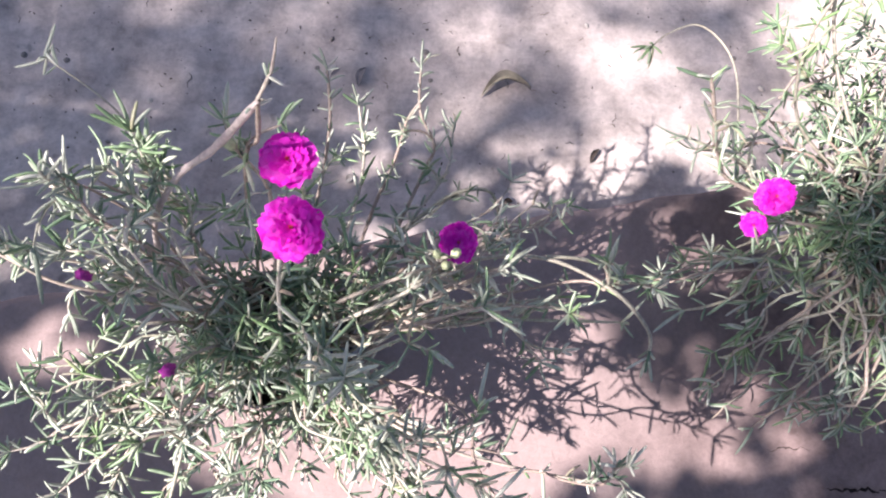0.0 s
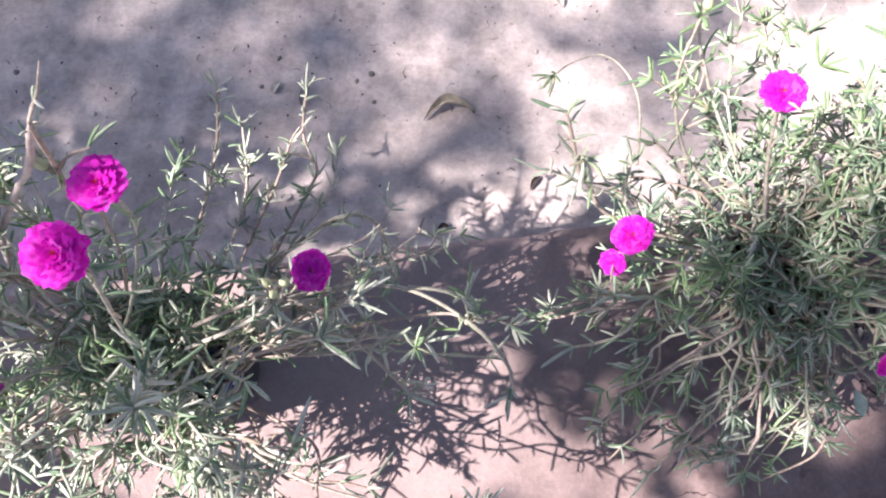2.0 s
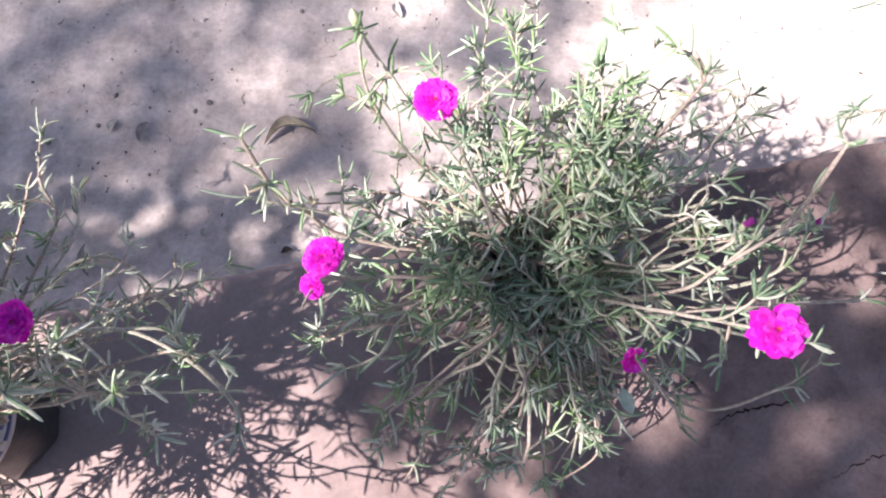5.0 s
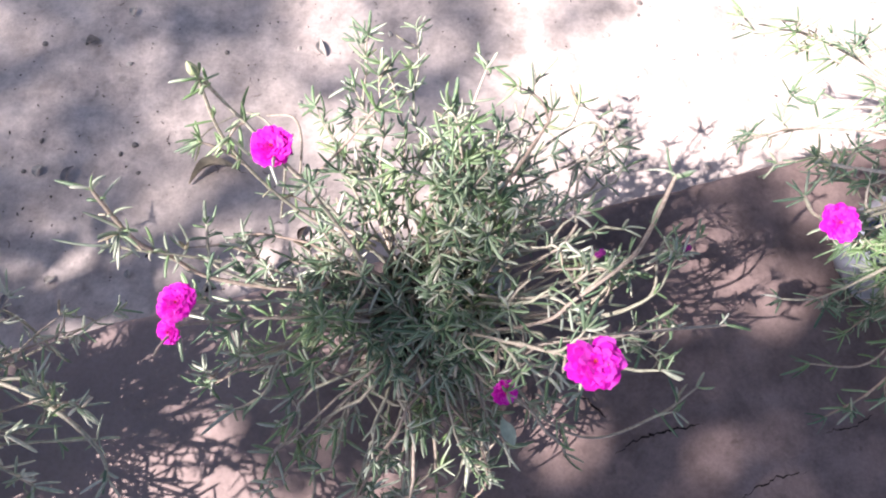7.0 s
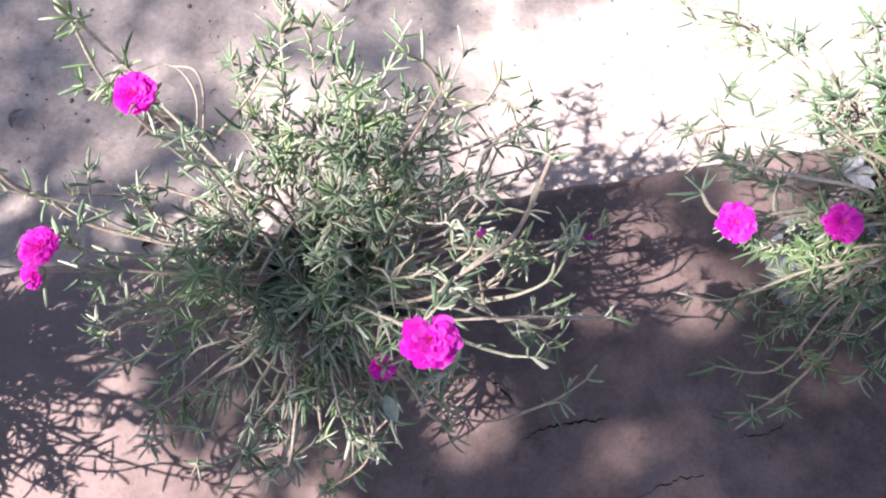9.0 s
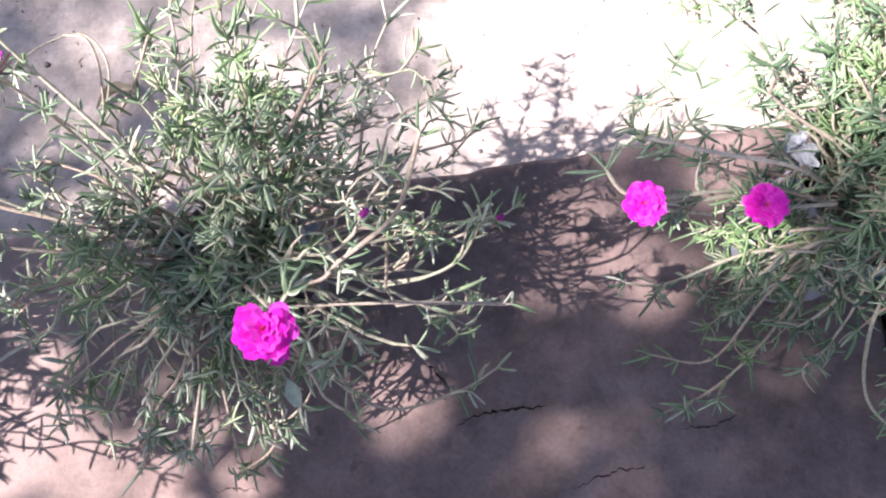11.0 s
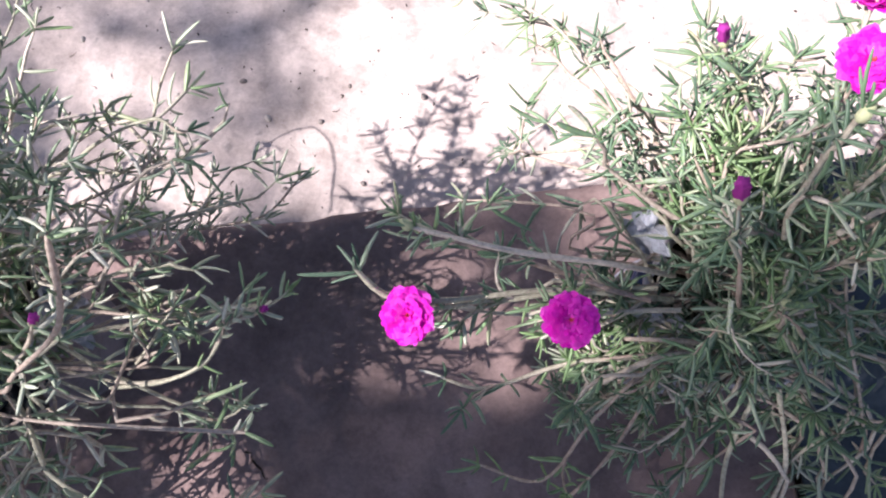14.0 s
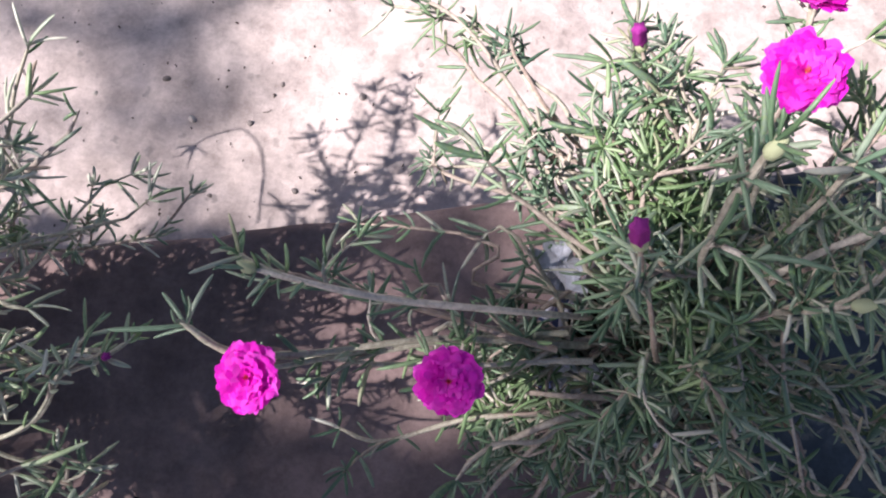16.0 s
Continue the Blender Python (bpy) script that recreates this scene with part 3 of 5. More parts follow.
        self.whorl(stem, end - self.base - n * 0.008, n, tuft, 0.018, True, (1.15, 1.8))

    def bud(self, place, normal, size, shut=False):
        place, n = np.array(place), unit(normal)
        m = facing(Vector(place - self.base - n * size * 0.6), Vector(n)) @ Matrix.Scale(size, 4)
        ob = put("closed_flower" if shut else "bud", SHUT_MESH if shut else BUD_MESH, self.thing, "wilted purple closed flower" if shut else "pale green flower bud", m)
        if shut:
            put("calyx", BUD_MESH, ob, "pale tan and green calyx", Matrix.Translation((0, 0, -0.45)) @ Matrix.Diagonal((0.85, 0.85, 0.85, 1)))
        self.stalk(place - n * size * 0.6, n, 4)
        return ob

    def done(self):
        for leaves, material, label in ((self.rest, GREEN_LEAF if self.green else LEAF, "dense narrow fleshy grey-green leaves"), (self.pale_rest, PALE_FOLIAGE, "pale sage leaves, bleached and coloured as sunlit")):
            if leaves:
                v, q = leaf_arrays(*(np.array(c) for c in zip(*leaves)))
                tagged(put("foliage", mesh_quads("foliage", v, q, material), self.thing, label), kind="stuff")


# the plant in the black bag
one = Plant(-0.11, 0.17, 0.43, "sprawling moss rose with magenta flowers in a black plastic bag", 11)
bag = grow_bag(one.thing, -0.11, 0.17, 0.078, 0.43, BAG_DARK, 1, "black plastic grow bag with white print")
print_bars(bag, 0.078, 0.43, -5, PRINT_WHITE, [(-0.034, -42, 34, 0.052)])
print_bars(bag, 0.078, 0.43, -5, PRINT_BLUE, [(-0.018, -36, -20, 0.008), (-0.018, -12, 10, 0.006), (-0.032, -34, -6, 0.010), (-0.032, 2, 24, 0.007), (-0.047, -30, -14, 0.009), (-0.047, -6, 18, 0.006)], 1.115)
flap(bag, (-0.062, 0.176, 0.428), 0.052, (0.1, 0.35, 0.3), 4, PRINT_WHITE, "folded pale plastic rim")
flap(bag, (-0.058, 0.184, 0.4335), 0.016, (0.1, 0.35, 0.9), 7, PRINT_BLUE, "blue print")
flap(bag, (-0.050, 0.165, 0.4305), 0.014, (0.1, 0.35, 0.2), 2, PRINT_BLUE, "blue print")
tips_one = [
    (-0.28, 0.27, 0.66), (-0.25, 0.26, 0.68), (-0.22, 0.32, 0.62),
    (0.034, 0.154, 0.65), (-0.02, 0.123, 0.69), (-0.17, 0.07, 0.546), (-0.14, 0.146, 0.525), (0.147, 0.06, 0.42), (-0.124, 0.412, 0.42),
    (-0.104, 0.007, 0.48), (0.015, 0.071, 0.575), (-0.28, 0.09, 0.50), (-0.33, -0.01, 0.42), (-0.27, 0.01, 0.42), (-0.39, 0.03, 0.42), (-0.36, 0.12, 0.45),
    (-0.35, 0.23, 0.55), (-0.31, 0.23, 0.55), (-0.26, 0.30, 0.60), (-0.07, 0.03, 0.42), (0.03, 0.09, 0.45), (0.02, 0.02, 0.40), (0.14, 0.26, 0.48), (-0.15, 0.01, 0.44), (-0.11, 0.18, 0.53), (-0.08, 0.22, 0.52), (-0.15, 0.21, 0.53), (-0.09, 0.14, 0.52), (-0.14, 0.12, 0.50), (-0.03, 0.20, 0.52), (0.0, 0.25, 0.50),
    (0.15, 0.20, 0.52), (0.20, 0.24, 0.50), (0.08, 0.24, 0.55), (0.18, 0.16, 0.46), (0.0, 0.05, 0.48),
]
one.blooms = [(-0.07, 0.282, 0.711), (-0.048, 0.211, 0.781), (0.073, 0.262, 0.569)]
one.sparse = lambda x, y, z: 0.9 if z > 0.37 and abs(x + 0.055 - 0.50 * (z - 0.40)) < 0.05 and abs(y - 0.176) < 0.024 else 0.4 if x > 0.06 and y > 0.15 and z < 0.56 else 0.0
one.leggy = lambda tip: tip[0] > 0.03 and tip[1] < 0.3
one.clear = [(0.0, 0.44, 0.42), (0.05, 0.42, 0.42), (-0.05, 0.43, 0.42), (0.03, 0.37, 0.42), (-0.02, 0.36, 0.42), (-0.06, 0.36, 0.42), (0.02, 0.32, 0.42), (-0.02, 0.15, 0.42), (0.02, 0.14, 0.42), (0.06, 0.14, 0.42), (0.11, 0.15, 0.42), (-0.07, 0.282, 0.711), (-0.048, 0.211, 0.781), (0.073, 0.262, 0.569)]
for tip in tips_one:
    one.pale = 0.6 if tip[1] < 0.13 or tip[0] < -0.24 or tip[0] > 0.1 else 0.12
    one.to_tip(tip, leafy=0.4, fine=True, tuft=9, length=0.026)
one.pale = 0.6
UPRIGHT = [
    [(-0.10, 0.24, 0.43), (-0.088, 0.323, 0.44), (-0.081, 0.379, 0.45), (-0.079, 0.431, 0.462), (-0.087, 0.486, 0.473)],
    [(-0.08, 0.23, 0.43), (-0.05, 0.297, 0.44), (-0.035, 0.374, 0.46), (-0.045, 0.44, 0.49)],
    [(-0.02, 0.24, 0.44), (0.011, 0.305, 0.46), (0.035, 0.368, 0.47), (0.045, 0.396, 0.48), (0.026, 0.431, 0.49), (0.023, 0.485, 0.50)],
    [(-0.04, 0.25, 0.44), (-0.02, 0.325, 0.45), (0.0, 0.375, 0.47), (0.012, 0.425, 0.485)],
    [(0.0, 0.26, 0.45), (0.03, 0.32, 0.46), (0.062, 0.372, 0.47), (0.065, 0.425, 0.48)],
]
for way in UPRIGHT:
    one.shoot(smooth_line(way, 5), 0.0023, 0.0016, 0.3, True, 5, 0.018, 1, 0.0055)
one.shoot(smooth_line([(0.023, 0.485, 0.50), (0.031, 0.492, 0.505), (0.044, 0.497, 0.505)], 5), 0.0013, 0.0009, 0.97, False, 0, 0.015, 0)
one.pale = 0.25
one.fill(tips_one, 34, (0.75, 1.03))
# hardly any pale leaves inside: the core's shade is put into the leaf colour
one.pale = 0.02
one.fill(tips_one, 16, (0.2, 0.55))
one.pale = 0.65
dead = one.shoot(smooth_line([(-0.12, 0.18, 0.43), (-0.20, 0.21, 0.50), (-0.215, 0.25, 0.57), (-0.182, 0.286, 0.627), (-0.13, 0.29, 0.70), (-0.075, 0.29, 0.797)], 6), 0.0032, 0.0029, 0.97, True, 0, 0.014, 0)
dead.data.materials[0] = DEAD_STEM
one.shoot(smooth_line([(-0.077, 0.29, 0.795), (-0.071, 0.296, 0.805), (-0.066, 0.303, 0.812)], 4), 0.0014, 0.0013, 0.97, True, 4, 0.011, 0)
one.shoot(smooth_line([(-0.066, 0.303, 0.812), (-0.064, 0.312, 0.818), (-0.063, 0.321, 0.823)], 4), 0.0013, 0.0007, 0.97, False, 0, 0.016, 0)
one.shoot(smooth_line([(-0.077, 0.289, 0.792), (-0.086, 0.283, 0.745), (-0.105, 0.288, 0.70), (-0.12, 0.27, 0.62)], 4), 0.0019, 0.0016, 0.5, True, 4, 0.022, 0)
one.shoot(smooth_line([(-0.06, 0.19, 0.46), (0.05, 0.245, 0.51), (0.15, 0.262, 0.535), (0.225, 0.235, 0.545), (0.271, 0.196, 0.534), (0.278, 0.165, 0.515)], 6), 0.0026, 0.0017, 0.97, True, 4, 0.02, 0)
one.shoot(smooth_line([(0.165, 0.262, 0.54), (0.20, 0.262, 0.54), (0.228, 0.255, 0.545)], 5), 0.0020, 0.0016, 0.9, True, 3, 0.018, 0)
one.shoot(smooth_line([(-0.05, 0.17, 0.46), (0.02, 0.18, 0.53), (0.098, 0.197, 0.603)], 8), 0.0024, 0.0015, 0.4, True, 8, 0.027, 2, 0.012)
one.shoot(smooth_line([(-0.04, 0.17, 0.44), (0.10, 0.20, 0.47), (0.257, 0.206, 0.50)], 8), 0.0022, 0.0013, 0.5, True, 7, 0.022, 2, 0.012)
one.shoot(smooth_line([(-0.05, 0.12, 0.44), (0.06, 0.07, 0.46), (0.15, 0.05, 0.45), (0.241, 0.038, 0.44)], 7), 0.0020, 0.0012, 0.75, True, 5, 0.02, 1, 0.02)
one.shoot(smooth_line([(-0.03, 0.26, 0.44), (0.035, 0.317, 0.46), (0.071, 0.342, 0.475), (0.107, 0.349, 0.475), (0.125, 0.34, 0.44), (0.143, 0.305, 0.37)], 6), 0.0023, 0.0016, 0.8, True, 4, 0.016, 0)
one.shoot(smooth_line([(-0.165, 0.070, 0.55), (-0.173, 0.040, 0.53), (-0.183, 0.004, 0.51)], 6), 0.002, 0.0016, 0.97, False, 0, 0.02, 0)
one.shoot(smooth_line([(-0.213, 0.222, 0.52), (-0.251, 0.248, 0.60), (-0.257, 0.259, 0.69), (-0.258, 0.262, 0.70)], 6), 0.0016, 0.0013, 0.93, True, 5, 0.03, 0)
one.shoot(smooth_line([(-0.197, 0.230, 0.52), (-0.212, 0.251, 0.59), (-0.237, 0.263, 0.64), (-0.249, 0.261, 0.69)], 6), 0.0016, 0.0013, 0.8, True, 5, 0.026, 0)
one.shoot(smooth_line([(-0.193, 0.181, 0.45), (-0.242, 0.192, 0.52), (-0.301, 0.197, 0.56), (-0.345, 0.216, 0.58), (-0.378, 0.225, 0.58)], 6), 0.002, 0.0014, 0.3, True, 6, 0.024, 2, 0.014)
one.shoot(smooth_line([(-0.215, 0.268, 0.48), (-0.242, 0.330, 0.50), (-0.304, 0.398, 0.51), (-0.387, 0.451, 0.51)], 6), 0.0012, 0.001, 0.93, True, 5, 0.028, 0)
one.shoot(smooth_line([(-0.083, 0.142, 0.50), (-0.038, 0.128, 0.62), (-0.012, 0.122, 0.70)], 6), 0.0018, 0.0016, 0.9, True, 10, 0.026, 0)
for tip in ((0.13, 0.335, 0.48), (0.17, 0.35, 0.44), (0.10, 0.36, 0.46), (0.20, 0.33, 0.45), (0.22, 0.36, 0.41)):
    one.to_tip(tip, leafy=0.5, tuft=5, length=0.02, twigs=4, step=0.012)
LACE = [
    [(0.09, 0.105, 0.515), (0.105, 0.055, 0.528), (0.141, 0.012, 0.542), (0.192, -0.017, 0.555)],
    [(-0.044, 0.134, 0.545), (-0.002, 0.102, 0.565), (0.033, 0.08, 0.585), (0.062, 0.08, 0.605), (0.074, 0.055, 0.625)],
    [(-0.07, 0.107, 0.435), (-0.015, 0.062, 0.448), (0.02, 0.042, 0.462), (0.061, 0.007, 0.475)],
    [(-0.061, 0.082, 0.545), (-0.008, 0.069, 0.562), (0.039, 0.065, 0.58), (0.092, 0.046, 0.597), (0.112, 0.034, 0.615)],
    [(-0.05, 0.082, 0.435), (0.013, 0.028, 0.445), (0.072, 0.007, 0.455)],
    [(0.197, 0.243, 0.515), (0.228, 0.233, 0.535), (0.221, 0.257, 0.555)],
    [(0.099, 0.193, 0.505), (0.132, 0.21, 0.525), (0.191, 0.209, 0.545)],
    [(0.058, 0.047, 0.455), (0.109, 0.036, 0.461), (0.169, 0.048, 0.467), (0.209, 0.04, 0.473), (0.243, 0.04, 0.479), (0.256, 0.062, 0.485)],
]
for way in LACE:
    one.shoot(smooth_line([tuple(np.array(way[0]) * 0.5 + one.root * 0.5)] + way, 6), 0.0017, 0.0012, 0.5, False, 5, 0.022, 3, 0.016)
one.pale = 0.9
for tip, count in (((0.066, 0.210, 0.58), 6), ((0.115, 0.236, 0.575), 6), ((0.125, 0.244, 0.58), 4), ((0.143, 0.207, 0.50), 6), ((0.170, 0.224, 0.51), 5), ((0.059, 0.229, 0.632), 6)):
    foot = np.array((-0.02, 0.195, 0.46))
    way = curve_points(foot, foot * 0.4 + np.array(tip) * 0.6 + (0, 0, -0.02), np.array(tip), 8)
    one.shoot(way, 0.0020, 0.0014, 0.8, True, count, 0.027, 0, 0.02)
one.pale = 0.1
for tip in ((-0.10, 0.240, 0.50), (-0.06, 0.235, 0.49), (-0.03, 0.225, 0.48), (-0.13, 0.250, 0.50), (-0.085, 0.225, 0.51), (-0.045, 0.245, 0.48)):
    one.to_tip(tip, leafy=0.4, tuft=10, length=0.021, twigs=3, step=0.007)
for tip in ((-0.171, 0.143, 0.49), (-0.160, 0.127, 0.48), (-0.183, 0.125, 0.48), (-0.151, 0.111, 0.46), (-0.176, 0.159, 0.50), (-0.152, 0.149, 0.50)):
    one.to_tip(tip, leafy=0.3, tuft=16, length=0.013, twigs=4, step=0.004)
one.flower((-0.07, 0.282, 0.711), (-0.05, -0.02, 1), 0.0228)
one.flower((-0.048, 0.211, 0.781), (0.05, -0.12, 1), 0.0226)
one.flower((0.073, 0.262, 0.569), (0.02, -0.15, 1), 0.0196)
one.bud((-0.116, 0.292, 0.711), (-0.3, 0.1, 1), 0.012)
one.bud((0.051, 0.233, 0.640), (-0.3, 0.2, 1), 0.010)
one.bud((0.067, 0.234, 0.646), (0.3, 0.2, 1), 0.011)
one.bud((0.059, 0.223, 0.642), (0.05, -0.4, 1), 0.010)
one.bud((-0.248, 0.196, 0.619), (-0.2, 0, 1), 0.013, True)
one.bud((-0.174, 0.123, 0.594), (0, -0.3, 1), 0.015, True)
one.done()

# the largest plant
two = Plant(0.59, 0.35, 0.435, "large bushy moss rose with tangled stems and magenta flowers", 12)
bag = grow_bag(two.thing, 0.59, 0.35, 0.07, 0.435, BAG_GREY, 2, "purplish grey creased plastic grow bag")
flap(bag, (0.664, 0.374, 0.430), 0.045, (0.2, 0.7, 0.3), 6)
flap(bag, (0.672, 0.300, 0.462), 0.032, (0.5, 0.4, 0.2), 9, BAG_DARK, "torn black plastic flap")
tips_two = [
    (0.455, 0.594, 0.478), (0.614, 0.508, 0.624), (0.548, 0.636, 0.498), (0.709, 0.491, 0.651), (0.707, 0.331, 0.591), (0.807, 0.252, 0.59),
    (0.631, 0.18, 0.418), (0.461, 0.173, 0.412), (0.541, 0.562, 0.597), (0.614, 0.349, 0.558), (0.544, 0.441, 0.529), (0.427, 0.48, 0.471), (0.565, 0.198, 0.364),
    (0.641, 0.282, 0.536), (0.675, 0.452, 0.54), (0.48, 0.318, 0.539), (0.691, 0.348, 0.563), (0.595, 0.411, 0.532), (0.322, 0.269, 0.379), (0.464, 0.578, 0.469),
    (0.51, 0.67, 0.50), (0.58, 0.70, 0.48), (0.81, 0.57, 0.50), (0.40, 0.15, 0.38), (0.51, 0.15, 0.37), (0.74, 0.18, 0.42),
    (0.38, 0.42, 0.50), (0.33, 0.40, 0.52), (0.321, 0.273, 0.384), (0.55, 0.28, 0.48), (0.46, 0.28, 0.48), (0.80, 0.50, 0.55), (0.66, 0.60, 0.55), (0.72, 0.55, 0.42), (0.80, 0.56, 0.38), (0.66, 0.58, 0.42), (0.84, 0.53, 0.42),
    (0.80, 0.39, 0.50), (0.83, 0.38, 0.50), (0.79, 0.34, 0.48), (0.86, 0.32, 0.48), (0.72, 0.30, 0.46), (0.85, 0.29, 0.45), (0.73, 0.27, 0.44), (0.81, 0.42, 0.50), (0.69, 0.42, 0.48), (0.72, 0.47, 0.45),
    (0.36, 0.24, 0.40), (0.40, 0.19, 0.38), (0.48, 0.21, 0.40), (0.53, 0.18, 0.38), (0.58, 0.23, 0.42), (0.65, 0.22, 0.42), (0.68, 0.19, 0.40), (0.43, 0.25, 0.42), (0.71, 0.23, 0.44), (0.51, 0.26, 0.44), (0.35, 0.29, 0.42),
]
two.blooms = [(0.364, 0.317, 0.618), (0.352, 0.294, 0.598), (0.461, 0.429, 0.7), (0.711, 0.244, 0.714)]
two.leggy = lambda tip: tip[0] > 0.65 or tip[0] < 0.41 or (tip[2] < 0.42 and tip[1] < 0.25)
two.sparse = lambda x, y, z: 0.7 if math.hypot(x - 0.545, y - 0.415) < 0.028 else 0.45 if x > 0.67 and z < 0.60 and y < 0.41 else 0.2 if z < 0.60 and x > 0.67 else 0.0
two.clear = [(0.364, 0.317, 0.618), (0.352, 0.294, 0.598), (0.461, 0.429, 0.7), (0.711, 0.244, 0.6)]
for tip in tips_two:
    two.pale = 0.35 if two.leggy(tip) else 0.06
    two.to_tip(tip, leafy=0.4, fine=True, tuft=9, length=0.024)
two_low = [(0.44, 0.13, 0.33), (0.48, 0.105, 0.32), (0.53, 0.12, 0.33), (0.56, 0.14, 0.35), (0.60, 0.115, 0.32), (0.63, 0.13, 0.33), (0.66, 0.16, 0.36), (0.50, 0.15, 0.36), (0.41, 0.16, 0.35)]
for tip in two_low:
    two.to_tip(tip, leafy=0.5, tuft=9, length=0.022, twigs=4, step=0.006)
two.pale = 0.08
two.fill(tips_two, 36, (0.65, 1.05))
two.fill(tips_two, 16, (0.2, 0.6))
two.leggy = lambda tip: False
two_left = [(0.36, 0.30, 0.50), (0.40, 0.34, 0.52), (0.38, 0.40, 0.52), (0.44, 0.40, 0.53), (0.43, 0.30, 0.50), (0.46, 0.36, 0.55), (0.41, 0.26, 0.45), (0.37, 0.34, 0.46), (0.48, 0.44, 0.54)]
two.fill(two_left, 8, (0.85, 1.02))
for tip in ((0.585, 0.50, 0.55), (0.62, 0.49, 0.56), (0.655, 0.475, 0.56), (0.69, 0.47, 0.55), (0.60, 0.45, 0.57), (0.635, 0.44, 0.58), (0.665, 0.43, 0.57), (0.70, 0.42, 0.55), (0.61, 0.40, 0.58), (0.65, 0.39, 0.57), (0.63, 0.47, 0.58), (0.68, 0.39, 0.55)):
    two.to_tip(tip, leafy=0.45, tuft=11, length=0.021, twigs=4, step=0.006)
two.shoot(smooth_line([(0.60, 0.31, 0.46), (0.70, 0.308, 0.54), (0.729, 0.322, 0.575), (0.772, 0.348, 0.615), (0.787, 0.367, 0.638), (0.80, 0.403, 0.69)], 6), 0.0019, 0.0020, 0.85, True, 5, 0.02, 1, 0.03)
two.shoot(smooth_line([(0.62, 0.29, 0.46), (0.72, 0.29, 0.53), (0.80, 0.295, 0.55), (0.888, 0.301, 0.547)], 7), 0.0014, 0.0016, 0.97, True, 3, 0.017, 0)
two.shoot(smooth_line([(0.63, 0.33, 0.45), (0.75, 0.34, 0.47), (0.82, 0.37, 0.49), (0.873, 0.394, 0.50)], 7), 0.0016, 0.0014, 0.4, True, 6, 0.018, 3, 0.016)
two.shoot(smooth_line([(0.55, 0.40, 0.45), (0.45, 0.44, 0.52), (0.40, 0.47, 0.62), (0.393, 0.496, 0.70)], 7), 0.0018, 0.0016, 0.4, True, 6, 0.022, 1, 0.016)
two.shoot(smooth_line([(0.60, 0.25, 0.44), (0.64, 0.20, 0.43), (0.65, 0.15, 0.40), (0.60, 0.11, 0.36)], 6), 0.0014, 0.0014, 0.9, True, 4, 0.02, 0)
two.shoot(smooth_line([(0.66, 0.26, 0.44), (0.76, 0.20, 0.42), (0.84, 0.22, 0.44), (0.885, 0.25, 0.46)], 6), 0.0018, 0.0012, 0.6, True, 6, 0.019, 1, 0.014)
two.shoot(smooth_line([(0.415, 0.457, 0.45), (0.416, 0.530, 0.45), (0.401, 0.574, 0.45), (0.368, 0.599, 0.45), (0.328, 0.582, 0.45), (0.305, 0.559, 0.45)], 5), 0.0016, 0.0011, 0.97, True, 5, 0.022, 0)
two.shoot(smooth_line([(0.694, 0.328, 0.47), (0.769, 0.324, 0.49), (0.818, 0.336, 0.50), (0.836, 0.354, 0.50), (0.842, 0.386, 0.50), (0.853, 0.407, 0.50)], 6), 0.0016, 0.0015, 0.9, True, 4, 0.02, 0)
two.shoot(smooth_line([(0.636, 0.504, 0.46), (0.697, 0.531, 0.50), (0.731, 0.540, 0.51), (0.755, 0.545, 0.51), (0.773, 0.581, 0.50)], 6), 0.0018, 0.0016, 0.85, True, 5, 0.022, 0)
two.shoot(smooth_line([(0.731, 0.536, 0.51), (0.751, 0.521, 0.50), (0.770, 0.506, 0.48)], 6), 0.0016, 0.0012, 0.8, True, 5, 0.02, 0)
two.shoot(smooth_line([(0.759, 0.331, 0.47), (0.785, 0.356, 0.50), (0.807, 0.388, 0.52)], 6), 0.0016, 0.0013, 0.6, True, 5, 0.02, 0)
two.shoot(smooth_line([(0.676, 0.479, 0.50), (0.717, 0.506, 0.53), (0.754, 0.527, 0.54), (0.778, 0.531, 0.54), (0.793, 0.510, 0.52)], 6), 0.0018, 0.0012, 0.8, True, 5, 0.02, 1, 0.02)
two.shoot(smooth_line([(0.417, 0.540, 0.55), (0.447, 0.532, 0.56), (0.453, 0.515, 0.54), (0.445, 0.486, 0.50)], 6), 0.0013, 0.0015, 0.95, False, 3, 0.016, 0)
two.shoot(smooth_line([(0.451, 0.491, 0.48), (0.494, 0.501, 0.54), (0.542, 0.509, 0.62)], 6), 0.0018, 0.0013, 0.7, True, 6, 0.022, 0, 0.02)
two.shoot(smooth_line([(0.635, 0.301, 0.46), (0.661, 0.258, 0.42), (0.675, 0.212, 0.36), (0.637, 0.164, 0.33), (0.604, 0.107, 0.30)], 6), 0.0018, 0.0013, 0.95, False, 3, 0.018, 0)
two.shoot(smooth_line([(0.582, 0.140, 0.32), (0.618, 0.156, 0.34), (0.631, 0.195, 0.38)], 6), 0.0012, 0.0014, 0.9, False, 4, 0.018, 0)
two.shoot(smooth_line([(0.751, 0.318, 0.48), (0.803, 0.329, 0.50), (0.836, 0.348, 0.51), (0.852, 0.377, 0.52), (0.864, 0.393, 0.52)], 6), 0.0017, 0.0012, 0.6, True, 6, 0.018, 1, 0.016)
two.pale = 0.6
two.shoot(smooth_line([(0.52, 0.36, 0.45), (0.43, 0.36, 0.49), (0.36, 0.365, 0.53), (0.333, 0.377, 0.57), (0.316, 0.379, 0.60), (0.302, 0.397, 0.63), (0.29, 0.415, 0.652)], 5), 0.0024, 0.0019, 0.5, True, 5, 0.024, 1, 0.007)
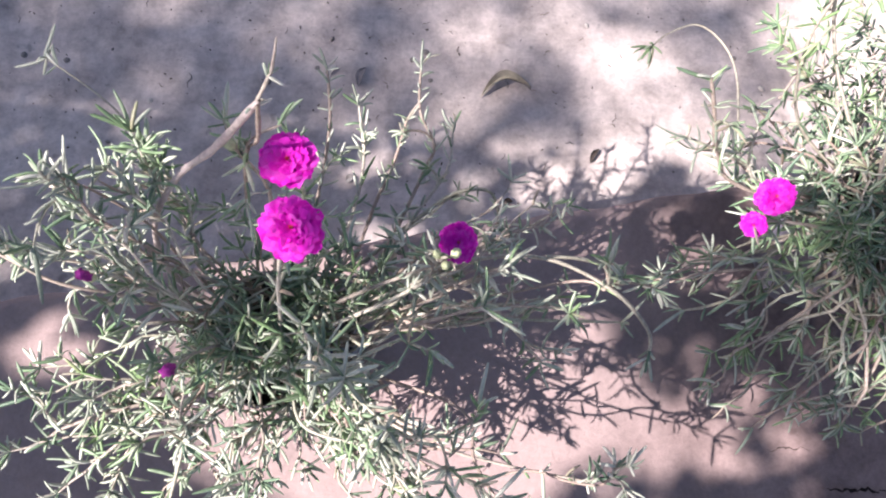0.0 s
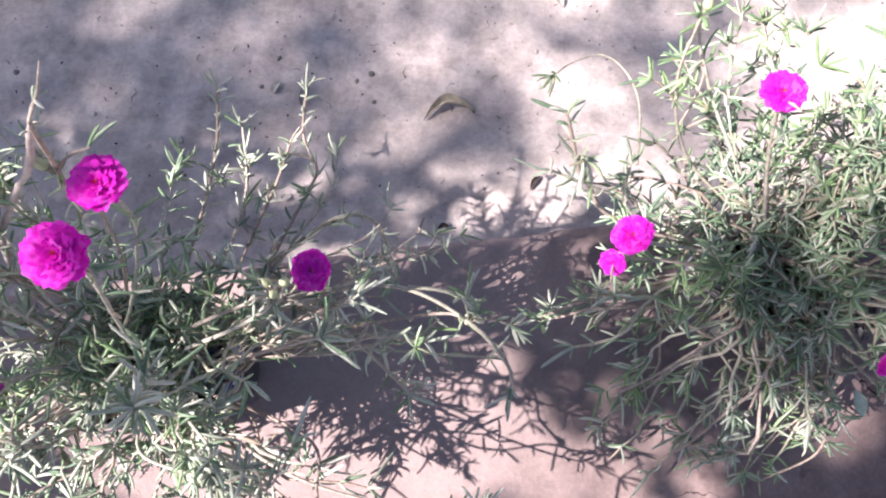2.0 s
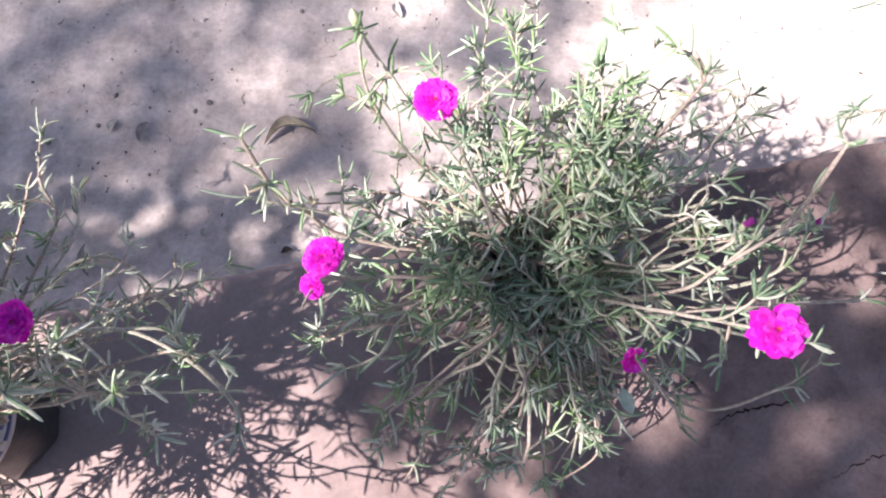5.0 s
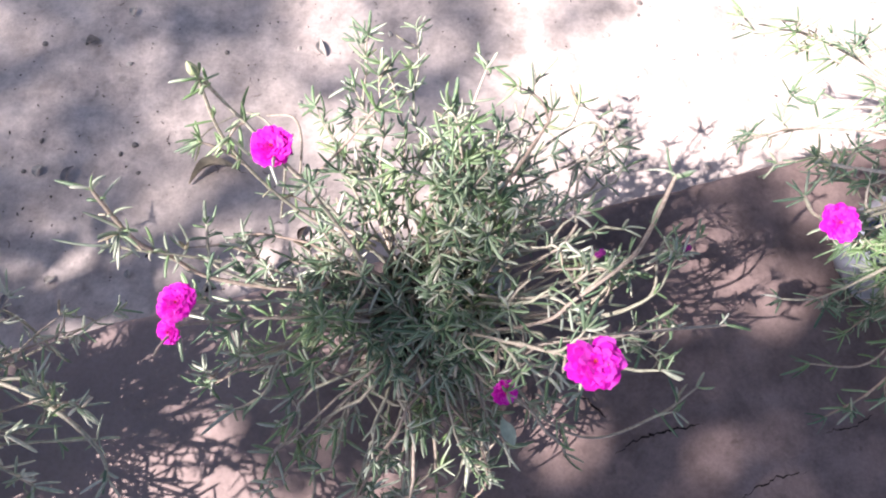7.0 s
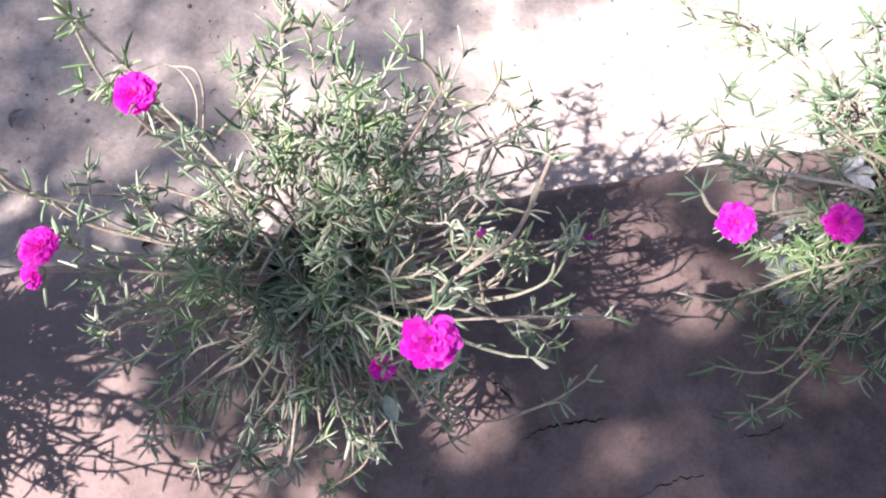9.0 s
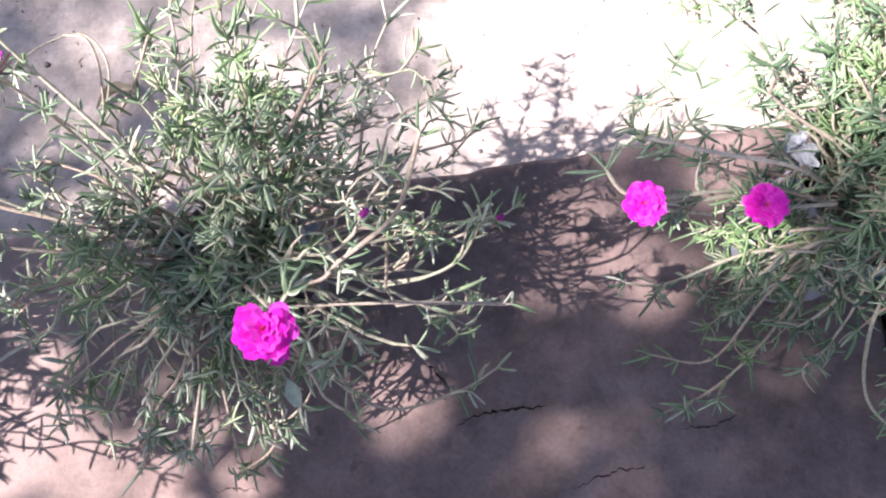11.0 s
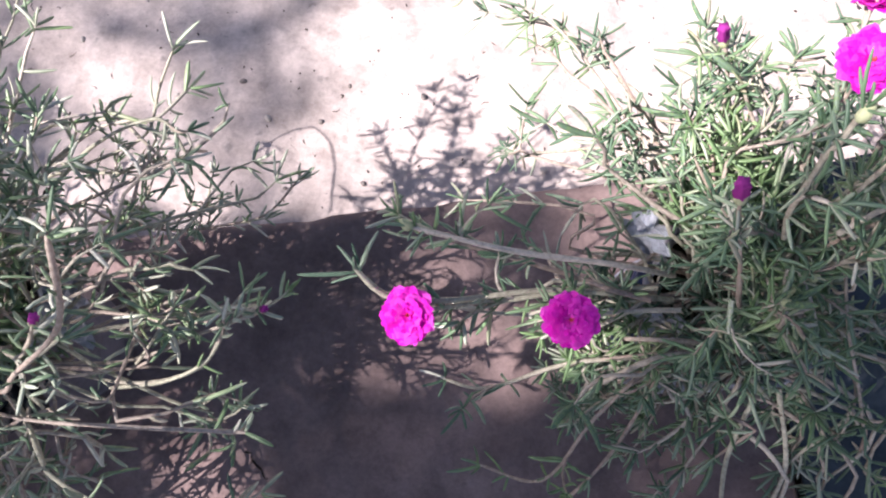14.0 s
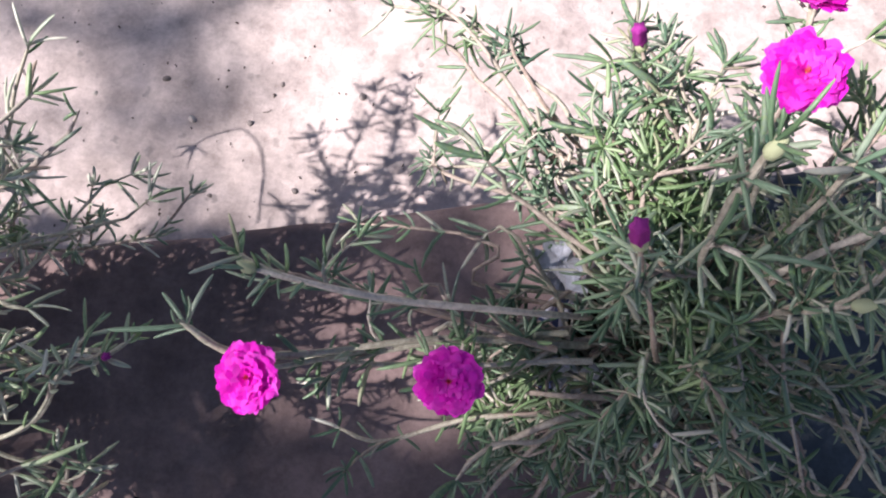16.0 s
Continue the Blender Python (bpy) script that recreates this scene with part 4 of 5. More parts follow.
two.shoot(smooth_line([(0.377, 0.378, 0.54), (0.338, 0.377, 0.57), (0.313, 0.375, 0.59), (0.287, 0.378, 0.60)], 5), 0.0016, 0.0012, 0.5, True, 5, 0.02, 0, 0.007)
two.shoot(smooth_line([(0.42, 0.36, 0.50), (0.374, 0.371, 0.55), (0.371, 0.407, 0.58)], 5), 0.0017, 0.0014, 0.6, True, 5, 0.02, 0, 0.007)
two.shoot(smooth_line([(0.60, 0.50, 0.42), (0.66, 0.53, 0.42), (0.702, 0.562, 0.42), (0.715, 0.603, 0.44), (0.731, 0.639, 0.46)], 5), 0.0019, 0.0014, 0.7, True, 4, 0.026, 0, 0.012)
two.shoot(smooth_line([(0.56, 0.46, 0.40), (0.586, 0.55, 0.41), (0.63, 0.566, 0.42), (0.688, 0.564, 0.45)], 5), 0.0022, 0.0018, 0.8, True, 5, 0.024, 0, 0.012)
two.shoot(smooth_line([(0.58, 0.44, 0.36), (0.616, 0.491, 0.31), (0.699, 0.492, 0.305), (0.748, 0.503, 0.305), (0.80, 0.521, 0.31), (0.84, 0.56, 0.34)], 6), 0.0019, 0.0014, 0.35, True, 7, 0.017, 2, 0.006)
two.shoot(smooth_line([(0.593, 0.45, 0.40), (0.60, 0.524, 0.40), (0.645, 0.522, 0.40), (0.712, 0.524, 0.42)], 5), 0.0020, 0.0014, 0.4, True, 7, 0.018, 2, 0.007)
two.pale = 0.05
for way in ([(0.60, 0.46, 0.38), (0.66, 0.50, 0.33), (0.692, 0.555, 0.36)], [(0.61, 0.45, 0.37), (0.65, 0.49, 0.31), (0.668, 0.52, 0.33)], [(0.66, 0.48, 0.33), (0.70, 0.50, 0.31), (0.724, 0.522, 0.33)],
            [(0.68, 0.49, 0.32), (0.73, 0.51, 0.32), (0.748, 0.553, 0.35)], [(0.62, 0.46, 0.36), (0.64, 0.52, 0.35), (0.655, 0.563, 0.38)]):
    two.shoot(smooth_line(way, 6), 0.0017, 0.0012, 0.45, True, 10, 0.017, 2, 0.006)
two.flower((0.364, 0.317, 0.618), (-0.15, -0.1, 1), 0.0185)
two.flower((0.352, 0.294, 0.598), (-0.4, -0.5, 0.8), 0.0125)
two.flower((0.461, 0.429, 0.7), (-0.1, 0.0, 1), 0.0203)
two.flower((0.711, 0.244, 0.714), (-0.02, 0.0, 1), 0.0222, 1.7)
def broad_leaf(plant, place, length, width, tilt):
    """A single broad pale leaf, pointed at both ends and slightly folded."""
    S, T = np.meshgrid(np.linspace(0, 1, 9), np.linspace(-1, 1, 5))
    y = T * width / 2 * np.sin(np.clip(S, 0.02, 0.98) * math.pi) ** 0.8
    top = np.stack([length * S, y, np.abs(y) * 0.35 - 0.1 * length * S * S + 0.0007], -1).reshape(-1, 3)
    low = top - (0, 0, 0.0007)
    q = grid_quads(*S.shape)
    m = Matrix.Translation(Vector(place) - Vector(plant.base)) @ Euler(tilt).to_matrix().to_4x4()
    put("broad_leaf", mesh_quads("broad_leaf", np.concatenate([top, low]), np.concatenate([q, q[:, ::-1] + len(top)]), PALE_LEAF), plant.thing, "single broad pale green leaf", m)


broad_leaf(two, (0.667, 0.220, 0.447), 0.032, 0.016, (0, 0.2, -1.1))
two.bud((0.393, 0.496, 0.712), (-0.2, 0.2, 1), 0.012)
two.flower((0.666, 0.243, 0.508), (0.3, -0.5, 0.8), 0.0145)
two.bud((0.873, 0.394, 0.507), (0.5, 0.1, 0.8), 0.008, True)
two.bud((0.751, 0.36, 0.604), (0.5, 0.3, 0.8), 0.009, True)
two.bud((0.595, 0.30, 0.56), (0, -0.2, 1), 0.009)
two.done()

# the plant in the pale printed bag
three = Plant(1.26, 0.45, 0.475, "bushy moss rose with magenta flowers in a pale printed bag", 13)
bag = grow_bag(three.thing, 1.26, 0.45, 0.074, 0.475, BAG_LIGHT, 3, "grey-white creased plastic grow bag with blue print")
print_bars(bag, 0.074, 0.475, 200, PRINT_BLUE, [(-0.014, -44, -20, 0.012), (-0.014, -10, 26, 0.009), (-0.05, -20, 6, 0.014), (-0.05, 14, 40, 0.01), (-0.03, -40, -8, 0.016), (-0.03, 4, 30, 0.012), (-0.07, -30, 34, 0.014), (-0.11, -36, 10, 0.02)])
flap(bag, (1.180, 0.496, 0.494), 0.030, (0.3, -0.7, 0.4), 3)
flap(bag, (1.192, 0.422, 0.486), 0.030, (0.2, -0.8, 1.1), 5)
flap(bag, (1.205, 0.405, 0.478), 0.022, (0.6, -0.5, 0.2), 8)
tips_three = [
    (1.182, 0.573, 0.561), (1.244, 0.429, 0.593), (1.274, 0.454, 0.564), (1.111, 0.537, 0.588), (1.061, 0.625, 0.30), (1.196, 0.494, 0.601),
    (1.211, 0.469, 0.54), (1.186, 0.527, 0.55), (1.227, 0.402, 0.54), (1.023, 0.409, 0.53), (1.116, 0.345, 0.555),
    (1.123, 0.66, 0.516), (1.221, 0.277, 0.396), (1.216, 0.411, 0.57), (1.253, 0.316, 0.448), (1.21, 0.59, 0.60),
    (1.25, 0.61, 0.60), (1.26, 0.55, 0.62), (1.31, 0.52, 0.60), (1.30, 0.47, 0.60), (1.35, 0.41, 0.50), (1.33, 0.36, 0.45), (1.26, 0.34, 0.45),
    (1.02, 0.52, 0.45), (1.09, 0.61, 0.44), (1.08, 0.47, 0.50), (1.37, 0.43, 0.50), (1.32, 0.37, 0.45), (1.32, 0.50, 0.62), (1.22, 0.69, 0.50), (1.12, 0.66, 0.50), (1.072, 0.68, 0.457), (1.12, 0.40, 0.50), (1.14, 0.56, 0.50), (1.15, 0.43, 0.42), (1.10, 0.42, 0.42), (1.38, 0.52, 0.57),
    (1.42, 0.47, 0.53), (1.40, 0.58, 0.55), (1.44, 0.40, 0.47), (1.36, 0.60, 0.58), (1.42, 0.53, 0.58), (1.39, 0.33, 0.42), (1.36, 0.30, 0.42), (1.42, 0.31, 0.40), (1.45, 0.36, 0.44), (1.39, 0.27, 0.37), (1.47, 0.42, 0.47), (1.33, 0.28, 0.40),
]
three.slim, three.green, three.lean = 0.85, True, (-0.4, -0.4)
three.pale = 0.03
three.blooms = [(0.995, 0.392, 0.592), (1.106, 0.403, 0.58), (1.265, 0.572, 0.664), (1.305, 0.66, 0.60)]
three.leggy = lambda tip: tip[0] < 1.13 or (tip[2] < 0.46 and tip[1] < 0.40)
three.clear = [(1.18, 0.48, 0.42), (1.17, 0.43, 0.42), (1.20, 0.45, 0.42), (1.15, 0.45, 0.42), (0.995, 0.392, 0.55), (1.106, 0.403, 0.55), (1.265, 0.572, 0.62)]
for tip in tips_three:
    three.to_tip(tip, leafy=0.45, fine=True, tuft=9, length=0.024)
three.fill(tips_three, 30, (0.6, 1.0))
three.fill(tips_three, 22, (0.2, 0.5))
three_top = [(1.20, 0.60, 0.56), (1.25, 0.63, 0.57), (1.30, 0.60, 0.58), (1.35, 0.56, 0.58), (1.33, 0.64, 0.56), (1.28, 0.56, 0.60), (1.40, 0.60, 0.56), (1.23, 0.56, 0.58)]
three.leggy = lambda tip: False
three.fill(three_top, 15, (0.85, 1.03))
for tip in ((1.17, 0.38, 0.38), (1.19, 0.36, 0.35), (1.22, 0.34, 0.36), (1.15, 0.40, 0.36), (1.17, 0.35, 0.33), (1.21, 0.37, 0.40), (1.14, 0.37, 0.33), (1.24, 0.33, 0.38), (1.13, 0.43, 0.40), (1.16, 0.42, 0.44), (1.15, 0.33, 0.31), (1.20, 0.31, 0.34),
            (1.13, 0.41, 0.46), (1.15, 0.38, 0.45), (1.12, 0.44, 0.45), (1.15, 0.42, 0.43), (1.13, 0.39, 0.42), (1.16, 0.36, 0.43), (1.11, 0.42, 0.43), (1.14, 0.35, 0.39), (1.12, 0.38, 0.38)):
    three.to_tip(tip, leafy=0.45, tuft=10, length=0.017, twigs=4, step=0.006)
three.shoot(smooth_line([(1.20, 0.44, 0.50), (1.10, 0.43, 0.54), (1.02, 0.41, 0.56), (0.98, 0.405, 0.58), (0.956, 0.418, 0.605)], 7), 0.0026, 0.0019, 0.97, True, 4, 0.024, 0)
three.shoot(smooth_line([(1.20, 0.46, 0.50), (1.14, 0.45, 0.56), (1.06, 0.445, 0.59), (0.987, 0.452, 0.599)], 7), 0.0024, 0.0018, 0.6, True, 5, 0.02, 1, 0.016)
three.shoot(smooth_line([(1.20, 0.40, 0.49), (1.15, 0.34, 0.47), (1.12, 0.28, 0.40), (1.061, 0.285, 0.364)], 6), 0.0018, 0.0013, 0.55, True, 4, 0.024, 1, 0.014)
three.shoot(smooth_line([(1.20, 0.39, 0.49), (1.17, 0.31, 0.44), (1.13, 0.25, 0.38), (1.088, 0.22, 0.334)], 6), 0.0017, 0.0013, 0.5, False, 5, 0.018, 2, 0.012)
three.shoot(smooth_line([(1.29, 0.38, 0.49), (1.31, 0.32, 0.46), (1.33, 0.27, 0.38), (1.38, 0.25, 0.31)], 6), 0.0022, 0.0016, 0.6, True, 6, 0.02, 2, 0.014)
three.shoot(smooth_line([(1.27, 0.37, 0.49), (1.26, 0.31, 0.46), (1.29, 0.25, 0.40), (1.37, 0.21, 0.34)], 6), 0.0022, 0.0015, 0.8, True, 5, 0.02, 0)
three.shoot(smooth_line([(1.24, 0.43, 0.47), (1.18, 0.395, 0.49), (1.12, 0.38, 0.48), (1.06, 0.355, 0.43), (1.02, 0.36, 0.40)], 6), 0.0021, 0.0014, 0.45, True, 6, 0.020, 2, 0.012)
three.shoot(smooth_line([(1.22, 0.52, 0.50), (1.15, 0.60, 0.50), (1.08, 0.68, 0.50), (1.00, 0.72, 0.47)], 6), 0.0022, 0.0014, 0.5, True, 6, 0.022, 1, 0.016)
three.shoot(smooth_line([(1.142, 0.363, 0.48), (1.170, 0.383, 0.52), (1.192, 0.393, 0.52), (1.222, 0.398, 0.51)], 6), 0.0022, 0.0026, 0.97, False, 0, 0.018, 0)
three.shoot(smooth_line([(1.160, 0.404, 0.50), (1.184, 0.404, 0.52), (1.223, 0.407, 0.51)], 6), 0.0018, 0.0022, 0.97, False, 0, 0.018, 0)
three.shoot(smooth_line([(1.140, 0.481, 0.46), (1.179, 0.476, 0.49), (1.206, 0.468, 0.50), (1.240, 0.453, 0.51), (1.255, 0.462, 0.53), (1.278, 0.483, 0.55)], 6), 0.0022, 0.0026, 0.97, False, 0, 0.018, 0)
three.shoot(smooth_line([(1.290, 0.486, 0.58), (1.295, 0.492, 0.62), (1.307, 0.498, 0.64), (1.321, 0.503, 0.65)], 6), 0.0022, 0.002, 0.8, False, 5, 0.02, 0)
three.shoot(smooth_line([(1.269, 0.496, 0.64), (1.266, 0.502, 0.68), (1.262, 0.508, 0.71)], 6), 0.0014, 0.0016, 0.6, True, 6, 0.03, 0)
three.shoot(smooth_line([(1.305, 0.466, 0.56), (1.312, 0.426, 0.55), (1.330, 0.386, 0.53), (1.351, 0.354, 0.50)], 6), 0.0014, 0.0012, 0.8, False, 4, 0.02, 0)
three.shoot(smooth_line([(1.20, 0.53, 0.48), (1.180, 0.620, 0.47), (1.146, 0.650, 0.47), (1.121, 0.681, 0.46), (1.090, 0.700, 0.46), (1.056, 0.707, 0.46), (1.021, 0.714, 0.45)], 5), 0.0022, 0.0014, 0.55, True, 6, 0.026, 2, 0.012)
three.flower((0.995, 0.392, 0.592), (-0.1, -0.1, 1), 0.020)
three.flower((1.106, 0.403, 0.58), (0.1, -0.12, 1), 0.020)
three.flower((1.265, 0.572, 0.664), (-0.1, -0.1, 1), 0.0215)
three.flower((1.305, 0.66, 0.60), (0.1, 0.6, 0.8), 0.019)
three.bud((1.188, 0.48, 0.662), (-0.3, 0.3, 1), 0.013, True)
three.bud((1.198, 0.62, 0.60), (-0.4, 0.3, 1), 0.012, True)
three.bud((1.244, 0.428, 0.60), (0, 0, 1), 0.008)
three.bud((1.275, 0.453, 0.575), (0.2, 0.1, 1), 0.008)
three.bud((1.312, 0.464, 0.632), (0.8, 0.1, 0.6), 0.010)
three.bud((1.215, 0.497, 0.74), (0.3, 0.4, 0.8), 0.009)
three.bud((0.987, 0.452, 0.603), (-0.6, 0.2, 0.8), 0.010)
three.done()

# ---- loose things on the soil ----
def pebble_mesh(name, seed, material):
    bm = bmesh.new()
    bmesh.ops.create_icosphere(bm, subdivisions=2, radius=1)
    for v in bm.verts:
        v.co *= 1 + 0.22 * noise.noise(v.co * 1.3 + Vector((seed, 0, 0)))
        v.co.z *= 0.55
    me = bpy.data.meshes.new(name)
    bm.to_mesh(me)
    bm.free()
    me.materials.append(material)
    me.polygons.foreach_set("use_smooth", [True] * len(me.polygons))
    return me


pebbles = [pebble_mesh("pebble", k, STONE if k < 3 else PALE_STONE) for k in range(5)]
rng = np.random.RandomState(21)
for k in range(46):
    x, y = rng.uniform(-0.75, 1.25), rng.uniform(0.52, 1.15)
    size = rng.uniform(0.003, 0.0075)
    kind = rng.randint(5)
    tagged(put("pebble", pebbles[kind], None, "", Matrix.Translation((x, y, float(soil_height(x, y)) + size * 0.2)) @ Matrix.Rotation(rng.uniform(0, 6), 4, "Z") @ Matrix.Diagonal((size, size * rng.uniform(0.6, 1), size, 1))),
           "small grey pebble lying on dry soil" if kind < 3 else "small pale stone chip on dry soil", "pebble", "pebbles on the soil")
pieces = []


def crumb(x, y, far, wide, tall):
    """A small angular lump, longer than wide, lying on the soil."""
    a = rng.uniform(0, 6.28)
    corner = np.array([(i, j, k) for k in (0, 1) for i, j in ((-1, -1), (1, -1), (1, 1), (-1, 1))], dtype=float)
    corner[4:, :2] *= 0.65
    corner[:, :2] *= rng.uniform(0.6, 1.15, (8, 2))
    p = corner * (far / 2, wide / 2, tall)
    turned = np.stack([p[:, 0] * math.cos(a) - p[:, 1] * math.sin(a) + x, p[:, 0] * math.sin(a) + p[:, 1] * math.cos(a) + y, p[:, 2] + float(soil_height(x, y)) - 0.0006], 1)
    return turned, np.array([(3, 2, 1, 0), (4, 5, 6, 7), (0, 1, 5, 4), (1, 2, 6, 5), (2, 3, 7, 6), (3, 0, 4, 7)])


for k in range(620):
    wide = rng.uniform(0.0012, 0.0034)
    pieces.append(crumb(rng.uniform(-0.9, 1.6), rng.uniform(0.45, 1.25), wide * rng.uniform(1.1, 2.6), wide, wide * rng.uniform(0.4, 0.9)))
for k in range(80):
    x, y = rng.uniform(-0.8, 1.6), rng.uniform(0.5, 1.2)
    a, far = rng.uniform(0, 6.28), rng.uniform(0.008, 0.02)
    z = float(soil_height(x, y)) + 0.001
    pieces.append(tube(np.array([(x, y, z), (x + far * math.cos(a) * 0.5, y + far * math.sin(a) * 0.5, z + 0.001), (x + far * math.cos(a + 0.4), y + far * math.sin(a + 0.4), z)]), 0.0007, 0.0005, rng, 5))
tagged(put("soil_crumbs", mesh_quads("soil_crumbs", *joined(pieces), DEBRIS)), "dark crumbs and bits of straw scattered on soil", "debris", kind="stuff")


def flat_leaf(name, length, width, curl, material, label, place, turn, seed, bow=0.12):
    """A fallen leaf, curled along its length, with thickness."""
    s, t = np.linspace(0, 1, 13), np.linspace(-1, 1, 7)
    S, T = np.meshgrid(s, t)
    half = width * 0.5 * np.sin(np.clip(S, 0.015, 0.985) * math.pi) ** 0.75
    x = length * (S - 0.5)
    y = T * half + bow * length * np.sin(S * math.pi)
    z = curl * np.abs(T) ** 1.6 * half * 1.6 + 0.05 * length * np.sin(S * 3) + 0.001 * np.sin(9 * S + 4 * T + seed)
    top = np.stack([x, y, z + 0.0012], -1).reshape(-1, 3)
    low = np.stack([x, y, z], -1).reshape(-1, 3)
    q = grid_quads(*S.shape)
    me = mesh_quads(name, np.concatenate([top, low]), np.concatenate([q, q[:, ::-1] + len(top)]), material)
    ob = put(name, me, None, label, Matrix.Translation((place[0], place[1], float(soil_height(*place)) + 0.004)) @ Matrix.Rotation(turn, 4, "Z"))
    return tagged(ob, "", "leaf")


flat_leaf("dry_leaf", 0.10, 0.019, 1.3, DRY_LEAF, "curled dry tan leaf lying on the soil", (0.183, 0.708), radians(16), 1, 0.26)
flat_leaf("fallen_leaf", 0.026, 0.014, 0.4, PALE_STONE, "small pale fallen leaf on the soil", (-0.152, 0.725), radians(70), 2)
flat_leaf("fallen_leaf", 0.042, 0.014, 0.5, BROWN_LEAF, "small purplish brown fallen leaf on the soil", (-0.095, 0.715), radians(75), 3)
flat_leaf("fallen_leaf", 0.040, 0.016, 0.5, PALE_STONE, "small pale curled leaf on the soil", (0.380, 0.995), radians(110), 4)
flat_leaf("fallen_leaf", 0.030, 0.018, 0.5, STONE, "small grey fallen leaf on the soil", (-0.082, 1.004), radians(20), 5)
flat_leaf("fallen_leaf", 0.022, 0.012, 0.5, PALE_STONE, "small pale fallen leaf on the soil", (-0.009, 1.08), radians(80), 6)
flat_leaf("fallen_leaf", 0.020, 0.014, 0.5, PALE_STONE, "small pale fallen leaf on the soil", (-0.097, 0.506), radians(40), 7)
flat_leaf("fallen_leaf", 0.018, 0.012, 0.5, PALE_STONE, "small pale fallen leaf on the soil", (0.042, 0.518), radians(100), 8)
flat_leaf("fallen_leaf", 0.06, 0.013, 0.5, BROWN_LEAF, "shrivelled grey leaf on the soil", (-0.16, 0.46), radians(105), 9)
flat_leaf("fallen_leaf", 0.022, 0.011, 0.6, DEBRIS, "shrivelled dark brown leaf on the soil", (0.195, 0.484), radians(20), 11)
flat_leaf("fallen_leaf", 0.034, 0.01, 0.6, DEBRIS, "shrivelled dark brown leaf on the soil", (0.357, 0.590), radians(60), 12)

# ---- the tree that shades the place ----
# gaps in the crown: where the sun comes through, on the level of the platform's top: x, y, radii, share of the sun that passes
WALL_GAPS = [
    (-0.10, 0.07, 0.17, 0.12, 1), (-0.07, 0.25, 0.10, 0.12, 1), (0.10, 0.03, 0.16, 0.12, 1), (0.31, 0.09, 0.11, 0.09, 1), (0.55, 0.085, 0.10, 0.08, 0.5),
    (0.47, 0.32, 0.08, 0.05, 0.9), (0.42, 0.394, 0.036, 0.036, 1), (0.26, 0.33, 0.10, 0.07, 0.2), (0.08, 0.41, 0.09, 0.08, 1), (0.46, 0.11, 0.06, 0.06, 1), (0.24, 0.18, 0.10, 0.07, 1),
    (0.08, 0.16, 0.13, 0.08, 1), (0.10, 0.30, 0.12, 0.08, 1), (-0.20, 0.26, 0.10, 0.10, 1), (-0.22, 0.10, 0.10, 0.10, 1), (-0.45, 0.14, 0.08, 0.06, 0.7),
]
BED_GAPS = [
    (0.66, 0.33, 0.08, 0.06, 0.35), (0.64, 0.46, 0.10, 0.09, 0.7), (0.80, 0.54, 0.18, 0.13, 1), (0.76, 0.20, 0.10, 0.08, 0.6), (0.90, 0.37, 0.05, 0.04, 1),
    (1.06, 0.425, 0.10, 0.09, 0.65), (0.99, 0.51, 0.05, 0.05, 0.8), (1.285, 0.49, 0.055, 0.05, 1), (1.385, 0.497, 0.055, 0.05, 1), (0.95, 0.165, 0.055, 0.035, 0.5),
    (0.61, 0.25, 0.05, 0.04, 0.4),
]
SOIL_GAPS = [
    (0.20, 0.50, 0.09, 0.06, 0.9), (-0.26, 0.47, 0.06, 0.045, 0.65), (0.05, 0.87, 0.08, 0.05, 0.85), (0.16, 0.73, 0.09, 0.06, 0.9), (-0.12, 0.55, 0.08, 0.055, 0.75), (-0.08, 0.42, 0.06, 0.04, 0.8),
    (0.27, 0.67, 0.09, 0.08, 0.85), (0.00, 0.50, 0.07, 0.05, 0.75), (-0.09, 0.70, 0.07, 0.05, 0.8), (0.14, 0.96, 0.08, 0.05, 0.7),
    (0.10, 0.44, 0.06, 0.04, 1), (-0.12, 0.75, 0.06, 0.05, 0.65), (0.04, 0.77, 0.06, 0.05, 0.75), (0.44, 0.92, 0.06, 0.05, 0.9), (0.21, 0.83, 0.04, 0.04, 0.5),
    (0.36, 0.585, 0.14, 0.07, 0.6), (0.24, 0.93, 0.05, 0.05, 0.6),
]
CLUMPS = [
    (0.38, 0.80, 0.05, 0.22), (0.45, 0.75, 0.045, 0.22), (0.51, 0.685, 0.04, 0.2), (0.315, 0.775, 0.025, 0.3), (0.48, 0.98, 0.05, 0.2), (0.72, 0.98, 0.04, 0.4), (0.12, 0.61, 0.03, 0.2), (0.06, 0.30, 0.05, 0.2), (0.30, 0.55, 0.04, 0.4), (0.40, 0.575, 0.03, 0.45),
    (0.43, 0.215, 0.06, 0), (1.09, 0.545, 0.05, 0), (1.0, 0.28, 0.07, 0), (0.88, 0.28, 0.035, 0), (0.925, 0.465, 0.05, 0.5), (0.65, 0.13, 0.03, 0), (0.80, 0.49, 0.02, 0.25),
]


def soft(x):
    return min(1.0, max(0.0, x))


